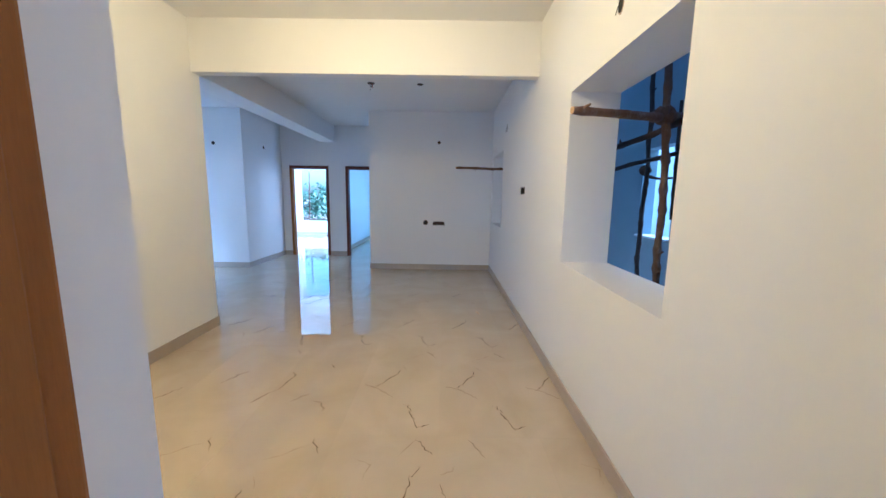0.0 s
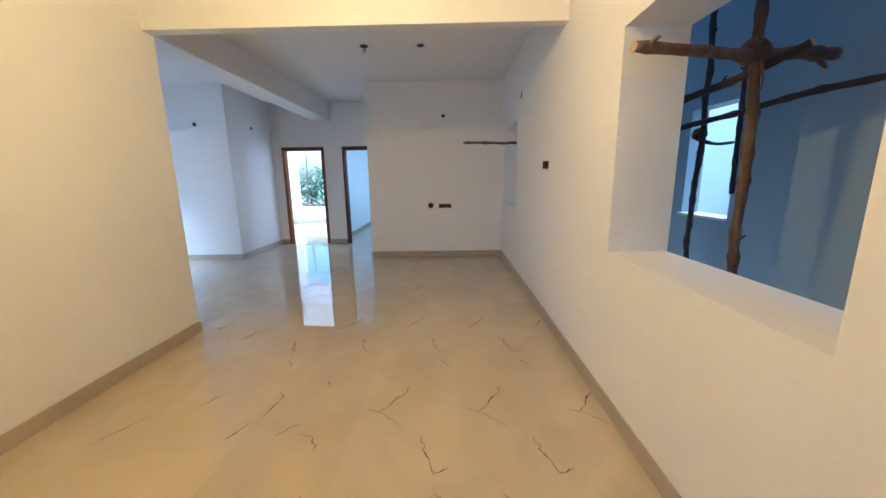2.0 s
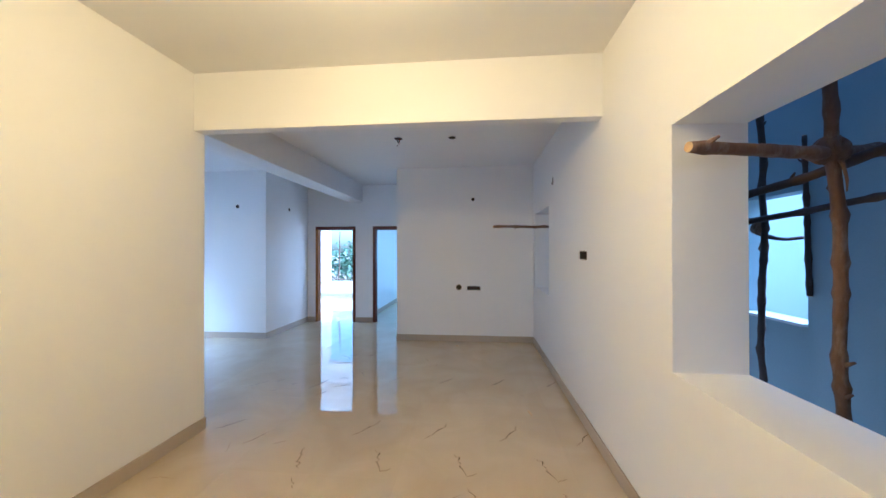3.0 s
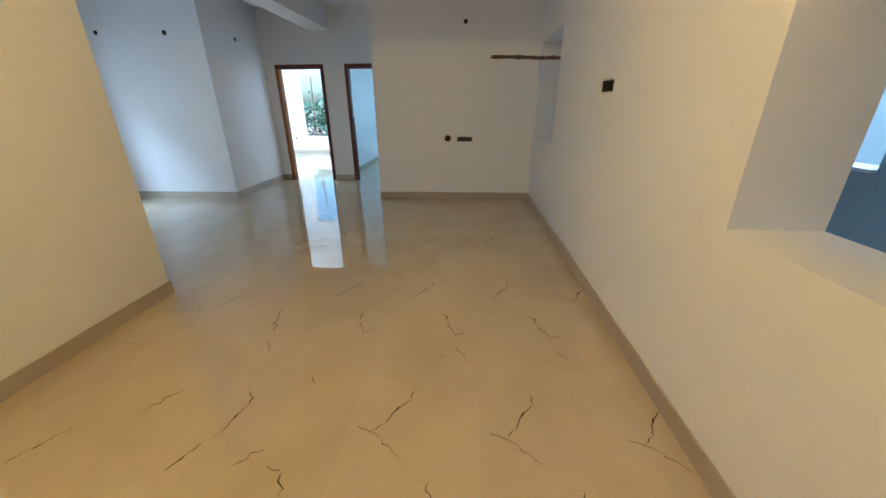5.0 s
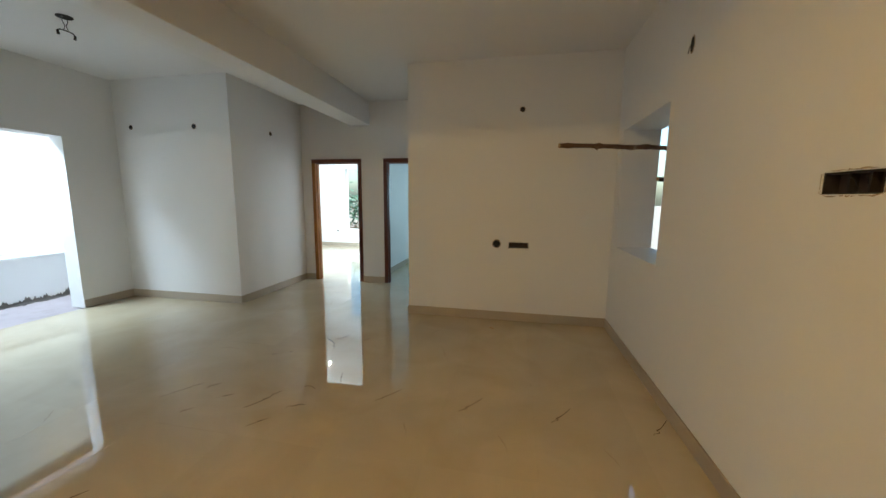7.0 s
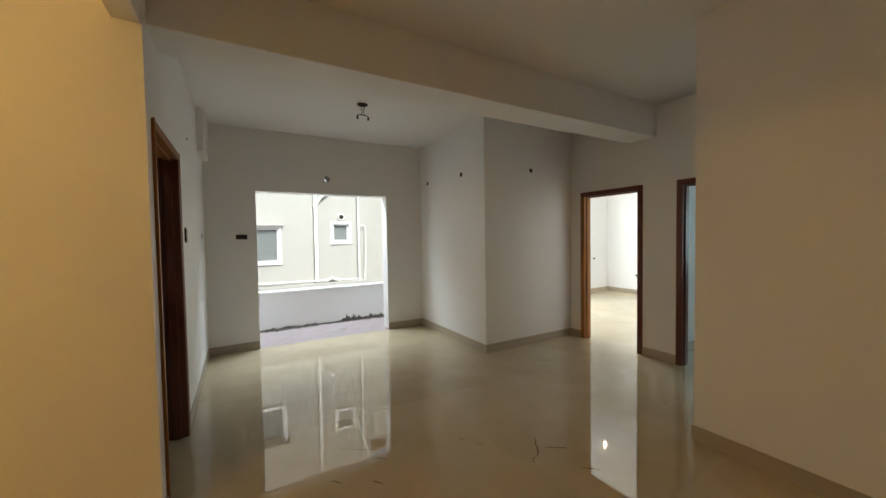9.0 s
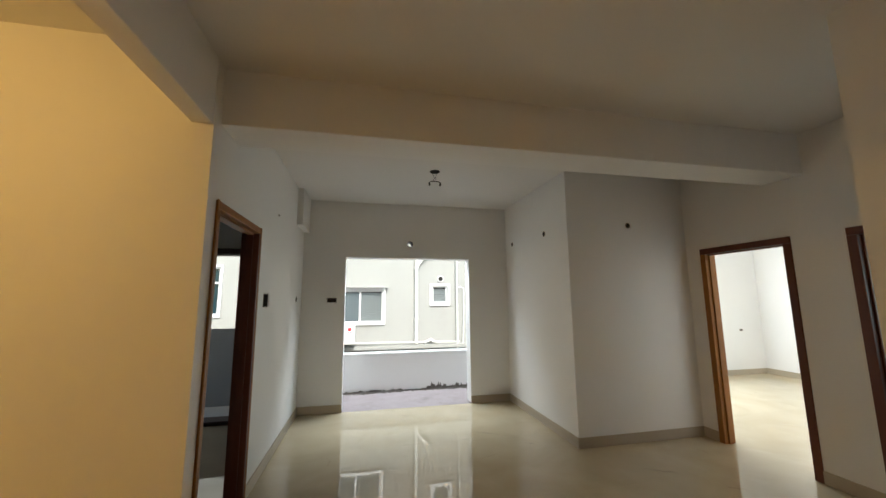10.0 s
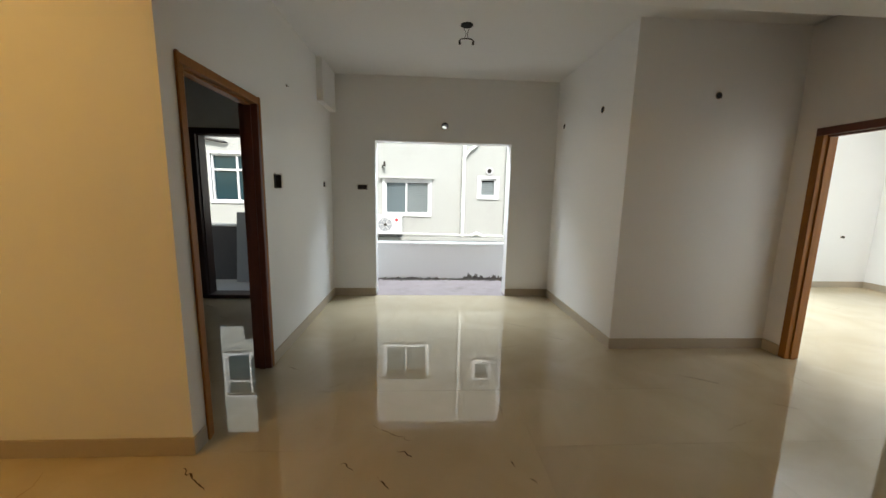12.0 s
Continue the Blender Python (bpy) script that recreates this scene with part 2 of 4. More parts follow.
def holed_slab(axis, a0, a1, u0, u1, z0, z1, holes=()):
    """A wall between a0 and a1 along its thickness ('x' or 'y'), from u0 to u1 and z0 to z1, with openings (u0, u1, z0, z1) right through."""
    bm = bmesh.new()
    us = sorted({u0, u1, *[h[0] for h in holes], *[h[1] for h in holes]})
    zs = sorted({z0, z1, *[h[2] for h in holes], *[h[3] for h in holes]})
    us = [u for u in us if u0 <= u <= u1]
    zs = [z for z in zs if z0 <= z <= z1]

    def solid(i, j):
        if not (0 <= i < len(us) - 1 and 0 <= j < len(zs) - 1):
            return False
        u, z = (us[i] + us[i + 1]) / 2, (zs[j] + zs[j + 1]) / 2
        return not any(h[0] < u < h[1] and h[2] < z < h[3] for h in holes)

    cache = {}

    def v(a, u, z):
        key = (round(a, 5), round(u, 5), round(z, 5))
        if key not in cache:
            cache[key] = bm.verts.new((a, u, z) if axis == "x" else (u, a, z))
        return cache[key]

    for i in range(len(us) - 1):
        for j in range(len(zs) - 1):
            if not solid(i, j):
                continue
            p, q, r, s = us[i], us[i + 1], zs[j], zs[j + 1]
            bm.faces.new((v(a0, p, r), v(a0, q, r), v(a0, q, s), v(a0, p, s)))
            bm.faces.new((v(a1, p, r), v(a1, p, s), v(a1, q, s), v(a1, q, r)))
            if not solid(i - 1, j):
                bm.faces.new((v(a0, p, r), v(a0, p, s), v(a1, p, s), v(a1, p, r)))
            if not solid(i + 1, j):
                bm.faces.new((v(a0, q, r), v(a1, q, r), v(a1, q, s), v(a0, q, s)))
            if not solid(i, j - 1):
                bm.faces.new((v(a0, p, r), v(a1, p, r), v(a1, q, r), v(a0, q, r)))
            if not solid(i, j + 1):
                bm.faces.new((v(a0, p, s), v(a0, q, s), v(a1, q, s), v(a1, p, s)))
    bmesh.ops.recalc_face_normals(bm, faces=bm.faces)
    return bm


def wall(name, axis, a0, a1, u0, u1, z0, z1, label, holes=(), material=None):
    ob = thing(name, holed_slab(axis, a0, a1, u0, u1, z0, z1, holes), material or PAINT, label, "wall", kind="structure")
    return ob

# ---- the plan ----
R, R_OUT = 1.19, 1.54            # wall with the two shaft openings
XL, XL_BACK = -2.157, -2.272     # wall of the entry passage
YE = 4.08                        # its end, and the face of the wall with the dark doorway
XW, XW_OUT = -5.335, -5.55       # balcony wall
YC, XC = 7.183, -3.512           # projecting corner of the hall
YD, YD_BACK = 8.765, 8.88        # wall with two doorways
YT, XT = 7.30, -1.160            # blank wall with the cable outlets
H, H_IN = 3.005, 3.07            # ceilings
TOP = 3.30
HEAD = 2.585                     # underside of the header

AX, AY = -5.95, 13.05             # bright bedroom's far corner
DOOR_A = (-3.33, -2.42)
DOOR_B = (-2.03, -1.192)
DOOR_K = (-3.20, -2.276)

BOX1 = (4.37, 4.595, 1.48, 1.555)
wall("wall_east", "x", R, R_OUT, 0.62, 7.52, 0, TOP, "white painted plaster wall with two unglazed openings to the shaft",
     holes=[(1.738, 3.007, 0.96, 2.18), (6.00, 7.13, 0.96, 2.16), BOX1])
wall("wall_entry_side", "x", XL_BACK, XL, 0.62, YE, 0, TOP, "white painted wall along the entry passage")
wall("wall_kitchen_side", "y", 3.965, YE, XW, XL_BACK, 0, TOP, "white painted wall with a wooden framed doorway",
     holes=[(DOOR_K[0], DOOR_K[1], -1, 2.16), (-3.59, -3.42, 1.49, 1.61), (-5.01, -4.92, 1.53, 1.59)])
wall("wall_balcony", "x", XW_OUT, XW, 3.9, YC + 0.12, 0, TOP, "white painted wall with a wide balcony opening",
     holes=[(4.675, 6.555, -1, 2.167), (4.43, 4.56, 1.512, 1.572), (5.58, 5.662, 2.344, 2.426)])
wall("wall_nook", "y", YC, YC + 0.12, XW, XC, 0, TOP, "white painted projecting wall of the hall")
wall("wall_nook_return", "x", XC - 0.12, XC, YC + 0.12, YD, 0, TOP, "white painted return wall beside the bedroom doorway")
wall("wall_bedrooms", "y", YD, YD_BACK, XC - 0.12, XT, 0, TOP, "white painted wall with two wooden framed doorways",
     holes=[(DOOR_A[0], DOOR_A[1], -1, 2.10), (DOOR_B[0], DOOR_B[1], -1, 2.10)])
TVB = (0.07, 0.29, 0.885, 0.95)
wall("wall_north", "y", YT, YT + 0.12, XT, R, 0, TOP, "white painted blank wall with cut cable outlets", holes=[TVB])
wall("wall_north_return", "x", XT, XT + 0.12, YT + 0.12, YD_BACK, 0, TOP, "white painted return wall")

# unseen storey added on the wall to the shaft, cuts the sky's light
wall("wall_shaft_shade", "x", R, R_OUT, -2.2, 9.0, TOP + 0.12, 5.3, "unseen grey-blue wall added above the flat to shade the shaft", material=GREY_SHAFT)

# header and beams
thing("header_beam", boxed(XL - 0.02, R + 0.02, 3.962, YE - 0.004, HEAD, TOP - 0.01, bevel=0.006), PAINT, "white painted header beam across the passage", "beam", kind="structure")
thing("hall_beam", boxed(-2.60, -2.26, YE - 0.02, YD + 0.02, 2.635, H + 0.02, bevel=0.008), PAINT, "white painted ceiling beam along the hall", "beam", kind="structure")
thing("corner_beam", boxed(XW - 0.02, -4.75, YE - 0.02, YE + 0.075, 2.52, H + 0.02, bevel=0.008), PAINT, "white painted beam end over the balcony corner", "beam", kind="structure")

# ceilings
thing("ceiling_hall", boxed(XW - 0.1, R + 0.1, YE - 0.01, YD_BACK, H, H + 0.1), CEILING, "white painted plaster ceiling of the hall", "ceiling", kind="structure")
thing("ceiling_passage", boxed(XL - 0.05, R + 0.1, 0.5, 4.0, H_IN, H_IN + 0.1), CEILING, "white painted plaster ceiling of the passage", "ceiling", kind="structure")

# unseen roof over everything, keeps the sky out; overhang added to darken the balconies
thing("roof_slab", boxed(-6.75, R_OUT, -2.2, 13.25, TOP, TOP + 0.12), CONCRETE, "unseen grey concrete slab over the flat and balconies", "roof", kind="structure")

# entrance lobby behind the start
ENTRY = (-0.127, 1.02)
wall("wall_entrance", "y", 0.62, 0.856, XL_BACK, R_OUT, 0, H_IN, "white painted wall with the entrance doorway", holes=[(ENTRY[0], ENTRY[1], -1, 2.2)])
# unseen back wall, its opening added to hold the lobby lamp
wall("wall_lobby_back", "y", -2.2, -2.08, XL_BACK, R_OUT, 0, TOP, "unseen white painted lobby wall with an opening added for light", holes=[(-0.6, 1.0, 1.05, 2.45)])
wall("wall_lobby_west", "x", XL_BACK, XL, -2.08, 0.62, 0, TOP, "white painted lobby wall")
wall("wall_lobby_east", "x", R, R_OUT, -2.08, 0.62, 0, TOP, "white painted lobby wall")
thing("ceiling_lobby", boxed(XL, R, -2.08, 0.62, H_IN, H_IN + 0.1), CEILING, "white painted lobby ceiling", "ceiling", kind="structure")

# bright bedroom
wall("wall_bedroom_far", "y", AY, AY + 0.2, AX - 0.2, -2.22, 0, TOP, "white painted bedroom wall with a wide unglazed window opening",
     holes=[(-4.86, -3.0, 0.50, 2.30)])
# this opening is out of view, added to hold the bedroom lamp
wall("wall_bedroom_west", "x", AX - 0.2, AX, 8.6, AY, 0, TOP, "white painted bedroom wall", holes=[(9.55, 11.15, 0.9, 2.15)])
wall("wall_bedroom_south", "y", 8.6, 8.72, AX, XC - 0.12, 0, TOP, "white painted bedroom wall")
wall("wall_partition", "x", -2.34, -2.22, YD_BACK, AY, 0, TOP, "white painted partition wall between the bedrooms")
thing("ceiling_bedroom", boxed(AX, -2.34, 8.72, AY, H, H + 0.1), CEILING, "white painted bedroom ceiling", "ceiling", kind="structure")

# blue-lit bedroom
# opening out of view, added to hold the second bedroom's lamp
wall("wall_second_far", "y", 12.6, 12.8, -2.22, R_OUT, 0, TOP, "white painted second bedroom wall with an unseen opening added for light", holes=[(-0.9, 0.5, 0.9, 2.15)])
wall("wall_second_east", "x", R, R_OUT, 7.52, 12.6, 0, TOP, "white painted second bedroom wall")
thing("ceiling_second", boxed(-2.22, R, YD_BACK, 12.6, H, H + 0.1), CEILING, "white painted second bedroom ceiling", "ceiling", kind="structure")

# dark kitchen
KX = -5.15
KD = (2.35, 3.40)
wall("wall_kitchen_west", "x", KX - 0.2, KX, 0.3, 3.965, 0, TOP, "white painted kitchen wall with the utility doorway", holes=[(KD[0], KD[1], -1, 2.24)])
wall("wall_kitchen_south", "y", 0.3, 0.42, KX, XL_BACK, 0, TOP, "white painted kitchen wall")
thing("ceiling_kitchen", boxed(KX, XL_BACK, 0.42, 3.965, H, H + 0.1), CEILING, "white painted kitchen ceiling", "ceiling", kind="structure")

# floor bed under the tiles
thing_floor = empty("floor", (0, 0, 0), "polished cream marble-look floor tiles with brown veins", "floor", kind="structure")
part("floor_bed", boxed(XW, R_OUT, -2.2, 8.6, -0.20, -0.004), GROUT, thing_floor)
part("floor_bed", boxed(AX - 0.2, R_OUT, 8.601, 13.25, -0.20, -0.004), GROUT, thing_floor)


# ---- skirting ----
SK_H, SK_T = 0.105, 0.012


def skirting(x0, y0, x1, y1, nx, ny):
    """A run along a wall from one point to the other, standing out towards (nx, ny)."""
    bx = sorted((x0, x1, x0 + nx * SK_T, x1 + nx * SK_T))
    by = sorted((y0, y1, y0 + ny * SK_T, y1 + ny * SK_T))
    thing("baseboard", boxed(bx[0], bx[-1], by[0], by[-1], 0.0, SK_H, bevel=0.003), SKIRT, "tan polished tile skirting along the wall foot", "baseboard", kind="structure")


skirting(R, 0.87, R, YT, -1, 0)
skirting(XL, 0.87, XL, YE + SK_T, 1, 0)
skirting(XL_BACK + 0.01, YE, XL, YE, 0, 1)
skirting(XW, YE, DOOR_K[0], YE, 0, 1)
skirting(XW, YE + SK_T, XW, 4.675, 1, 0)
skirting(XW, 6.555, XW, YC - SK_T, 1, 0)
skirting(XW, YC, XC + SK_T, YC, 0, -1)
skirting(XC, YC, XC, YD - SK_T, 1, 0)
skirting(XC, YD, DOOR_A[0], YD, 0, -1)
skirting(DOOR_A[1], YD, DOOR_B[0], YD, 0, -1)
skirting(XT - SK_T, YT, R - SK_T, YT, 0, -1)
skirting(XT, YT, XT, YD - 0.06, -1, 0)
skirting(AX, AY, -2.34, AY, 0, -1)
skirting(AX, 8.72, AX, AY - SK_T, 1, 0)
skirting(-2.22, YD_BACK, -2.22, 12.6, 1, 0)
skirting(-2.22 + SK_T, 12.6, R, 12.6, 0, -1)
skirting(KX, 0.42, KX, KD[0] - 0.07, 1, 0)
skirting(KX, KD[1] + 0.07, KX, 3.965, 1, 0)
skirting(KX, 3.965, DOOR_K[0] - 0.05, 3.965, 0, -1)


# ---- door frames ----
def door_frame(name, axis, face, back, u0, u1, top, w, mat_face, mat_jamb, label, jut=0.012, sill=False, edge=None):
    """Two jambs and a head round an opening; the rebate shows as a lighter inner strip."""
    root = empty(name, (0, 0, 0), label, "door frame", kind="structure")
    a0, a1 = min(face, back) - jut, max(face, back) + jut

    def bx(p0, p1, z0, z1, bevel=0.006, inset=0.0):
        return boxed(a0 + inset, a1 - inset, p0, p1, z0, z1, bevel=bevel) if axis == "x" else boxed(p0, p1, a0 + inset, a1 - inset, z0, z1, bevel=bevel)

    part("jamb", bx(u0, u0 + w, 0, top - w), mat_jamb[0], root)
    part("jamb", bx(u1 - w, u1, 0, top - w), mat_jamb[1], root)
    part("head", bx(u0, u1, top - w, top), mat_face, root)
    s = 0.014
    part("door_stop", bx(u0 + w, u0 + w + s, 0, top - w - s, 0.003, 0.045), mat_jamb[0], root)
    part("door_stop", bx(u1 - w - s, u1 - w, 0, top - w - s, 0.003, 0.045), mat_jamb[1], root)
    part("door_stop", bx(u0 + w, u1 - w, top - w - s, top - w, 0.003, 0.045), mat_face, root)
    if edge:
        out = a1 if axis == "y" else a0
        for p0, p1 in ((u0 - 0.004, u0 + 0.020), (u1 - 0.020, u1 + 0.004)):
            part("edge_strip", boxed(p0, p1, out - 0.004, out + 0.004, 0, top + 0.002, bevel=0.002), edge, root, "golden edge strip")
    if sill:
        part("sill", bx(u0 + w, u1 - w, 0, 0.05), mat_face, root)
    return root


# golden wood on door_1 and door_3 paints the lit jambs, red the shaded
door_frame("door_1", "y", YD, YD_BACK, DOOR_A[0], DOOR_A[1], 2.10, 0.065, WOOD_RED, (WOOD_GOLDEN_LIT, WOOD_RED), "polished brown wooden door frame without a leaf, bright bedroom behind")
door_frame("door_2", "y", YD, YD_BACK, DOOR_B[0], DOOR_B[1], 2.10, 0.065, WOOD_RED, (WOOD_RED, WOOD_RED), "polished red-brown wooden door frame without a leaf, blue-lit room behind")
door_frame("door_3", "y", 3.965, YE, DOOR_K[0], DOOR_K[1], 2.16, 0.052, WOOD_GOLDEN_LIT, (WOOD_RED, WOOD_GOLDEN_LIT), "brown wooden door frame without a leaf before the dark kitchen", edge=WOOD_GOLDEN_LIT)
door_frame("door_4", "x", KX - 0.2, KX, KD[0], KD[1], 2.24, 0.075, WOOD_DARK, (WOOD_DARK, WOOD_DARK), "dark stained wooden frame of the utility doorway", sill=True)
# entrance frame, at the outer half of the wall
door_frame("door_5", "y", 0.572, 0.738, ENTRY[0] - 0.06, ENTRY[1] + 0.06, 2.26, 0.062, WOOD_GOLDEN_LIT, (WOOD_GOLDEN_LIT, WOOD_GOLDEN_LIT), "golden brown wooden entrance door frame")


# ---- balcony ----
thing("balcony_floor", boxed(-6.75, XW_OUT, 3.2, 8.2, -0.25, -0.03, bevel=0.004), CONCRETE, "rough grey unfinished balcony floor", "floor", kind="structure")
thing("balcony_threshold", boxed(XW_OUT, XW, 4.677, 6.553, -0.20, -0.012, bevel=0.004), CONCRETE, "rough grey threshold of the balcony opening", "threshold", kind="structure")
parapet = thing("balcony_parapet", boxed(-6.60, -6.43, 3.2, 8.2, -0.03, 0.585), PAINT, "low white plastered balcony parapet, dirty at its foot", "parapet", kind="structure")
thing("parapet_coping", boxed(-6.62, -6.41, 3.2, 8.2, 0.587, 0.625, bevel=0.008), PAINT, "white plastered coping of the balcony parapet", "coping", kind="structure")
wall("balcony_side_wall", "y", 8.2, 8.35, -6.62, XW_OUT, -0.03, 0.62, "white plastered balcony side parapet")

random.seed(4)
bm = bmesh.new()
for i in range(420):
    y = random.choice((random.uniform(3.4, 8.1), random.uniform(6.0, 7.0), random.gauss(5.2, 0.25)))
    s = random.uniform(0.005, 0.02)
    r = bmesh.ops.create_icosphere(bm, subdivisions=1, radius=s)
    bmesh.ops.scale(bm, vec=(random.uniform(0.5, 1), random.uniform(1, 2.4), random.uniform(0.4, 0.9)), verts=r["verts"])
    bmesh.ops.translate(bm, vec=(-6.42 + abs(random.gauss(0, 0.035)), y, -0.026 + s * 0.2), verts=r["verts"])
thing("mortar_debris", bm, MORTAR, "dark crumbs of mortar along the parapet foot", "debris", kind="stuff")

# ragged dark splash of old mortar on the parapet foot
bm = bmesh.new()
low, high = [], []
for k in range(481):
    y = 3.3 + k * 0.01
    hgt = 0.024 + 0.065 * abs(noise.noise(Vector((y * 3, 0, 0)))) + 0.03 * abs(noise.noise(Vector((y * 14, 1, 0))))
    if 6.05 < y < 7.1:
        hgt += 0.15 * abs(noise.noise(Vector((y * 9, 4, 0)))) + 0.02
    hgt *= 0.55 + 1.3 * abs(noise.noise(Vector((y * 31, 7, 0))))
    low.append(bm.verts.new((-6.4265, y, -0.029)))
    high.append(bm.verts.new((-6.4275, y, -0.029 + hgt)))
for k in range(480):
    bm.faces.new((low[k], low[k + 1], high[k + 1], high[k]))
thing("mortar_stain", bm, MORTAR, "ragged dark mortar splash along the parapet foot", "stain", kind="stuff")


# ---- outlets cut into the walls ----
def outlet_box(axis, face, sign, u0, u1, z0, z1, label, depth=0.05, wires=2):
    """A dark back box sunk in a cut hole; face is the wall's surface and sign points out of it."""
    um, zm = (u0 + u1) / 2, (z0 + z1) / 2
    root = empty("outlet_box", (face, um, zm) if axis == "x" else (um, face, zm), label, "outlet box", group="cut electrical outlets")
    t = 0.006

    def bx(p0, p1, d0, d1, q0, q1):
        a, b_ = sorted((-sign * d0, -sign * d1))
        return boxed(a, b_, p0 - um, p1 - um, q0 - zm, q1 - zm, bevel=0.0015) if axis == "x" else boxed(p0 - um, p1 - um, a, b_, q0 - zm, q1 - zm, bevel=0.0015)

    part("back", bx(u0, u1, depth, depth + 0.005, z0, z1), BOXBROWN, root)
    part("side", bx(u0, u0 + t, 0.004, depth, z0, z1), STEEL, root)
    part("side", bx(u1 - t, u1, 0.004, depth, z0, z1), STEEL, root)
    part("side", bx(u0 + t, u1 - t, 0.004, depth, z0, z0 + t), STEEL, root)
    part("side", bx(u0 + t, u1 - t, 0.004, depth, z1 - t, z1), STEEL, root)
    gangs = max(1, round((u1 - u0) / 0.075))
    for k in range(1, gangs):
        pu = u0 + (u1 - u0) * k / gangs
        part("divider", bx(pu - 0.004, pu + 0.004, depth * 0.45, depth, z0 + t, z1 - t), STEEL, root)
    # chipped plaster rim standing a little proud of the wall
    rnd = random.Random(int(abs(u0 * 131 + z0 * 57) * 10))
    bm = bmesh.new()
    inner, outer = [], []
    hw, hh = (u1 - u0) / 2, (z1 - z0) / 2
    steps = 44
    for k in range(steps):
        a = 2 * math.pi * k / steps
        c, s_ = math.cos(a), math.sin(a)
        m_ = 1 / max(abs(c) / hw, abs(s_) / hh)
        pu, pz = c * m_, s_ * m_
        e = rnd.uniform(0.002, 0.006)
        o = rnd.uniform(0.003, 0.010)
        for ring, g, d in ((inner, -e, 0.003), (outer, o, 0.0006)):
            qu, qz = pu + math.copysign(min(g, abs(pu)) if g > 0 else g, pu) * (abs(pu) > hw * 0.98), pz + math.copysign(g, pz) * (abs(pz) > hh * 0.98)
            ring.append(bm.verts.new((sign * d, qu, qz) if axis == "x" else (qu, sign * d, qz)))
    for k in range(steps):
        bm.faces.new((inner[k], inner[(k + 1) % steps], outer[(k + 1) % steps], outer[k]))
    part("chipped_rim", bm, PLASTER_RIM, root, "rough chipped plaster rim")
    for i in range(wires):
        bm = bmesh.new()
        pu = um + (i - (wires - 1) / 2) * (u1 - u0) * 0.22
        pts = []
        for k in range(6):
            f = k / 5
            d = depth * (1 - f * 0.7)
            uu, zz = pu - um + 0.008 * math.sin(5 * f + i), (f - 0.5) * (z1 - z0) * 0.5
            pts.append((-sign * d, uu, zz) if axis == "x" else (uu, -sign * d, zz))
        part("wire", tube(bm, pts, 0.0018, 6), WIRE, root)
    return root


outlet_box("x", R, -1, *BOX1, "dark switch box sunk in the white wall")
outlet_box("y", YE, 1, -3.59, -3.42, 1.49, 1.61, "large dark switch box beside the kitchen doorway", wires=3)
outlet_box("y", YE, 1, -5.01, -4.92, 1.53, 1.59, "small dark outlet box near the wall corner")
outlet_box("x", XW, 1, 4.43, 4.56, 1.512, 1.572, "dark outlet box beside the balcony opening")
outlet_box("y", YT, -1, *TVB, "wide dark cable outlet low on the blank wall", wires=3)


def ragged_hole(axis, face, sign, u, z, r, label, stretch=1.0):
    """A chipped round cable hole: a broken plaster lip round a flat black disc that paints the inner shade."""
    root = empty("cable_hole", (face, u, z) if axis == "x" else (u, face, z), label, "cable hole", group="cable points in the walls")
    rnd = random.Random(int(abs(u * 91 + z * 37) * 10))
    # no real recess: the black disc stands in for shade inside the hole
    for nm, mat, r0, r1, d in (("lip", PLASTER_RIM, 0.80, 1.0, 0.003), ("mouth_shade", BLACK, 0.0, 0.82, 0.0025)):
        bm = bmesh.new()
        rings = []
        for rr, dd in ((r0, d if nm == "lip" else d), (r1, 0.0005 if nm == "lip" else d)):
            ring = []
            for k in range(22):
                a = 2 * math.pi * k / 22
                j = 1 + rnd.uniform(-0.05, 0.05)
                pu, pz = math.cos(a) * r * rr * j, math.sin(a) * r * rr * j * stretch
                ring.append(bm.verts.new((sign * dd, pu, pz) if axis == "x" else (pu, sign * dd, pz)))
            rings.append(ring)
        if r0 > 0:
            for k in range(22):
                bm.faces.new((rings[0][k], rings[0][(k + 1) % 22], rings[1][(k + 1) % 22], rings[1][k]))
        else:
            bm.faces.new(rings[1])
            bmesh.ops.delete(bm, geom=rings[0], context="VERTS")
        part(nm, bm, mat, root)
    bm = bmesh.new()
    w = r * 0.3
    pts = [(0.002, 0, 0), (0.012, w, -r * 0.3), (0.018, w * 1.5, -r * 0.9 * stretch)]
    tube(bm, [(sign * p[0], p[1], p[2]) if axis == "x" else (p[1], sign * p[0], p[2]) for p in pts], 0.002, 6)
    part("wire", bm, WIRE, root)
    return root


ragged_hole("y", YT, -1, -0.075, 0.93, 0.052, "chipped round cable hole low on the blank wall")
ragged_hole("y", YT, -1, 0.17, 2.446, 0.031, "dark lamp point high on the blank wall")
ragged_hole("y", YC, -1, -4.053, 2.365, 0.036, "dark lamp point high on the projecting wall")
ragged_hole("y", YC, -1, -5.073, 2.382, 0.034, "dark lamp point high near the wall corner")
ragged_hole("x", XC, 1, 7.973, 2.392, 0.033, "dark lamp point high on the return wall")
ragged_hole("x", R, -1, 5.741, 2.436, 0.030, "tall dark lamp point above the shaft wall", stretch=1.9)
ragged_hole("x", R, -1, 2.33, 2.42, 0.034, "dark lamp point above the shaft opening", stretch=1.6)
ragged_hole("y", YE, 1, -3.80, 2.42, 0.014, "small lamp point above the switch box")
ragged_hole("x", AX, 1, 12.5, 0.88, 0.045, "dark socket hole in the bedroom wall", stretch=0.5)
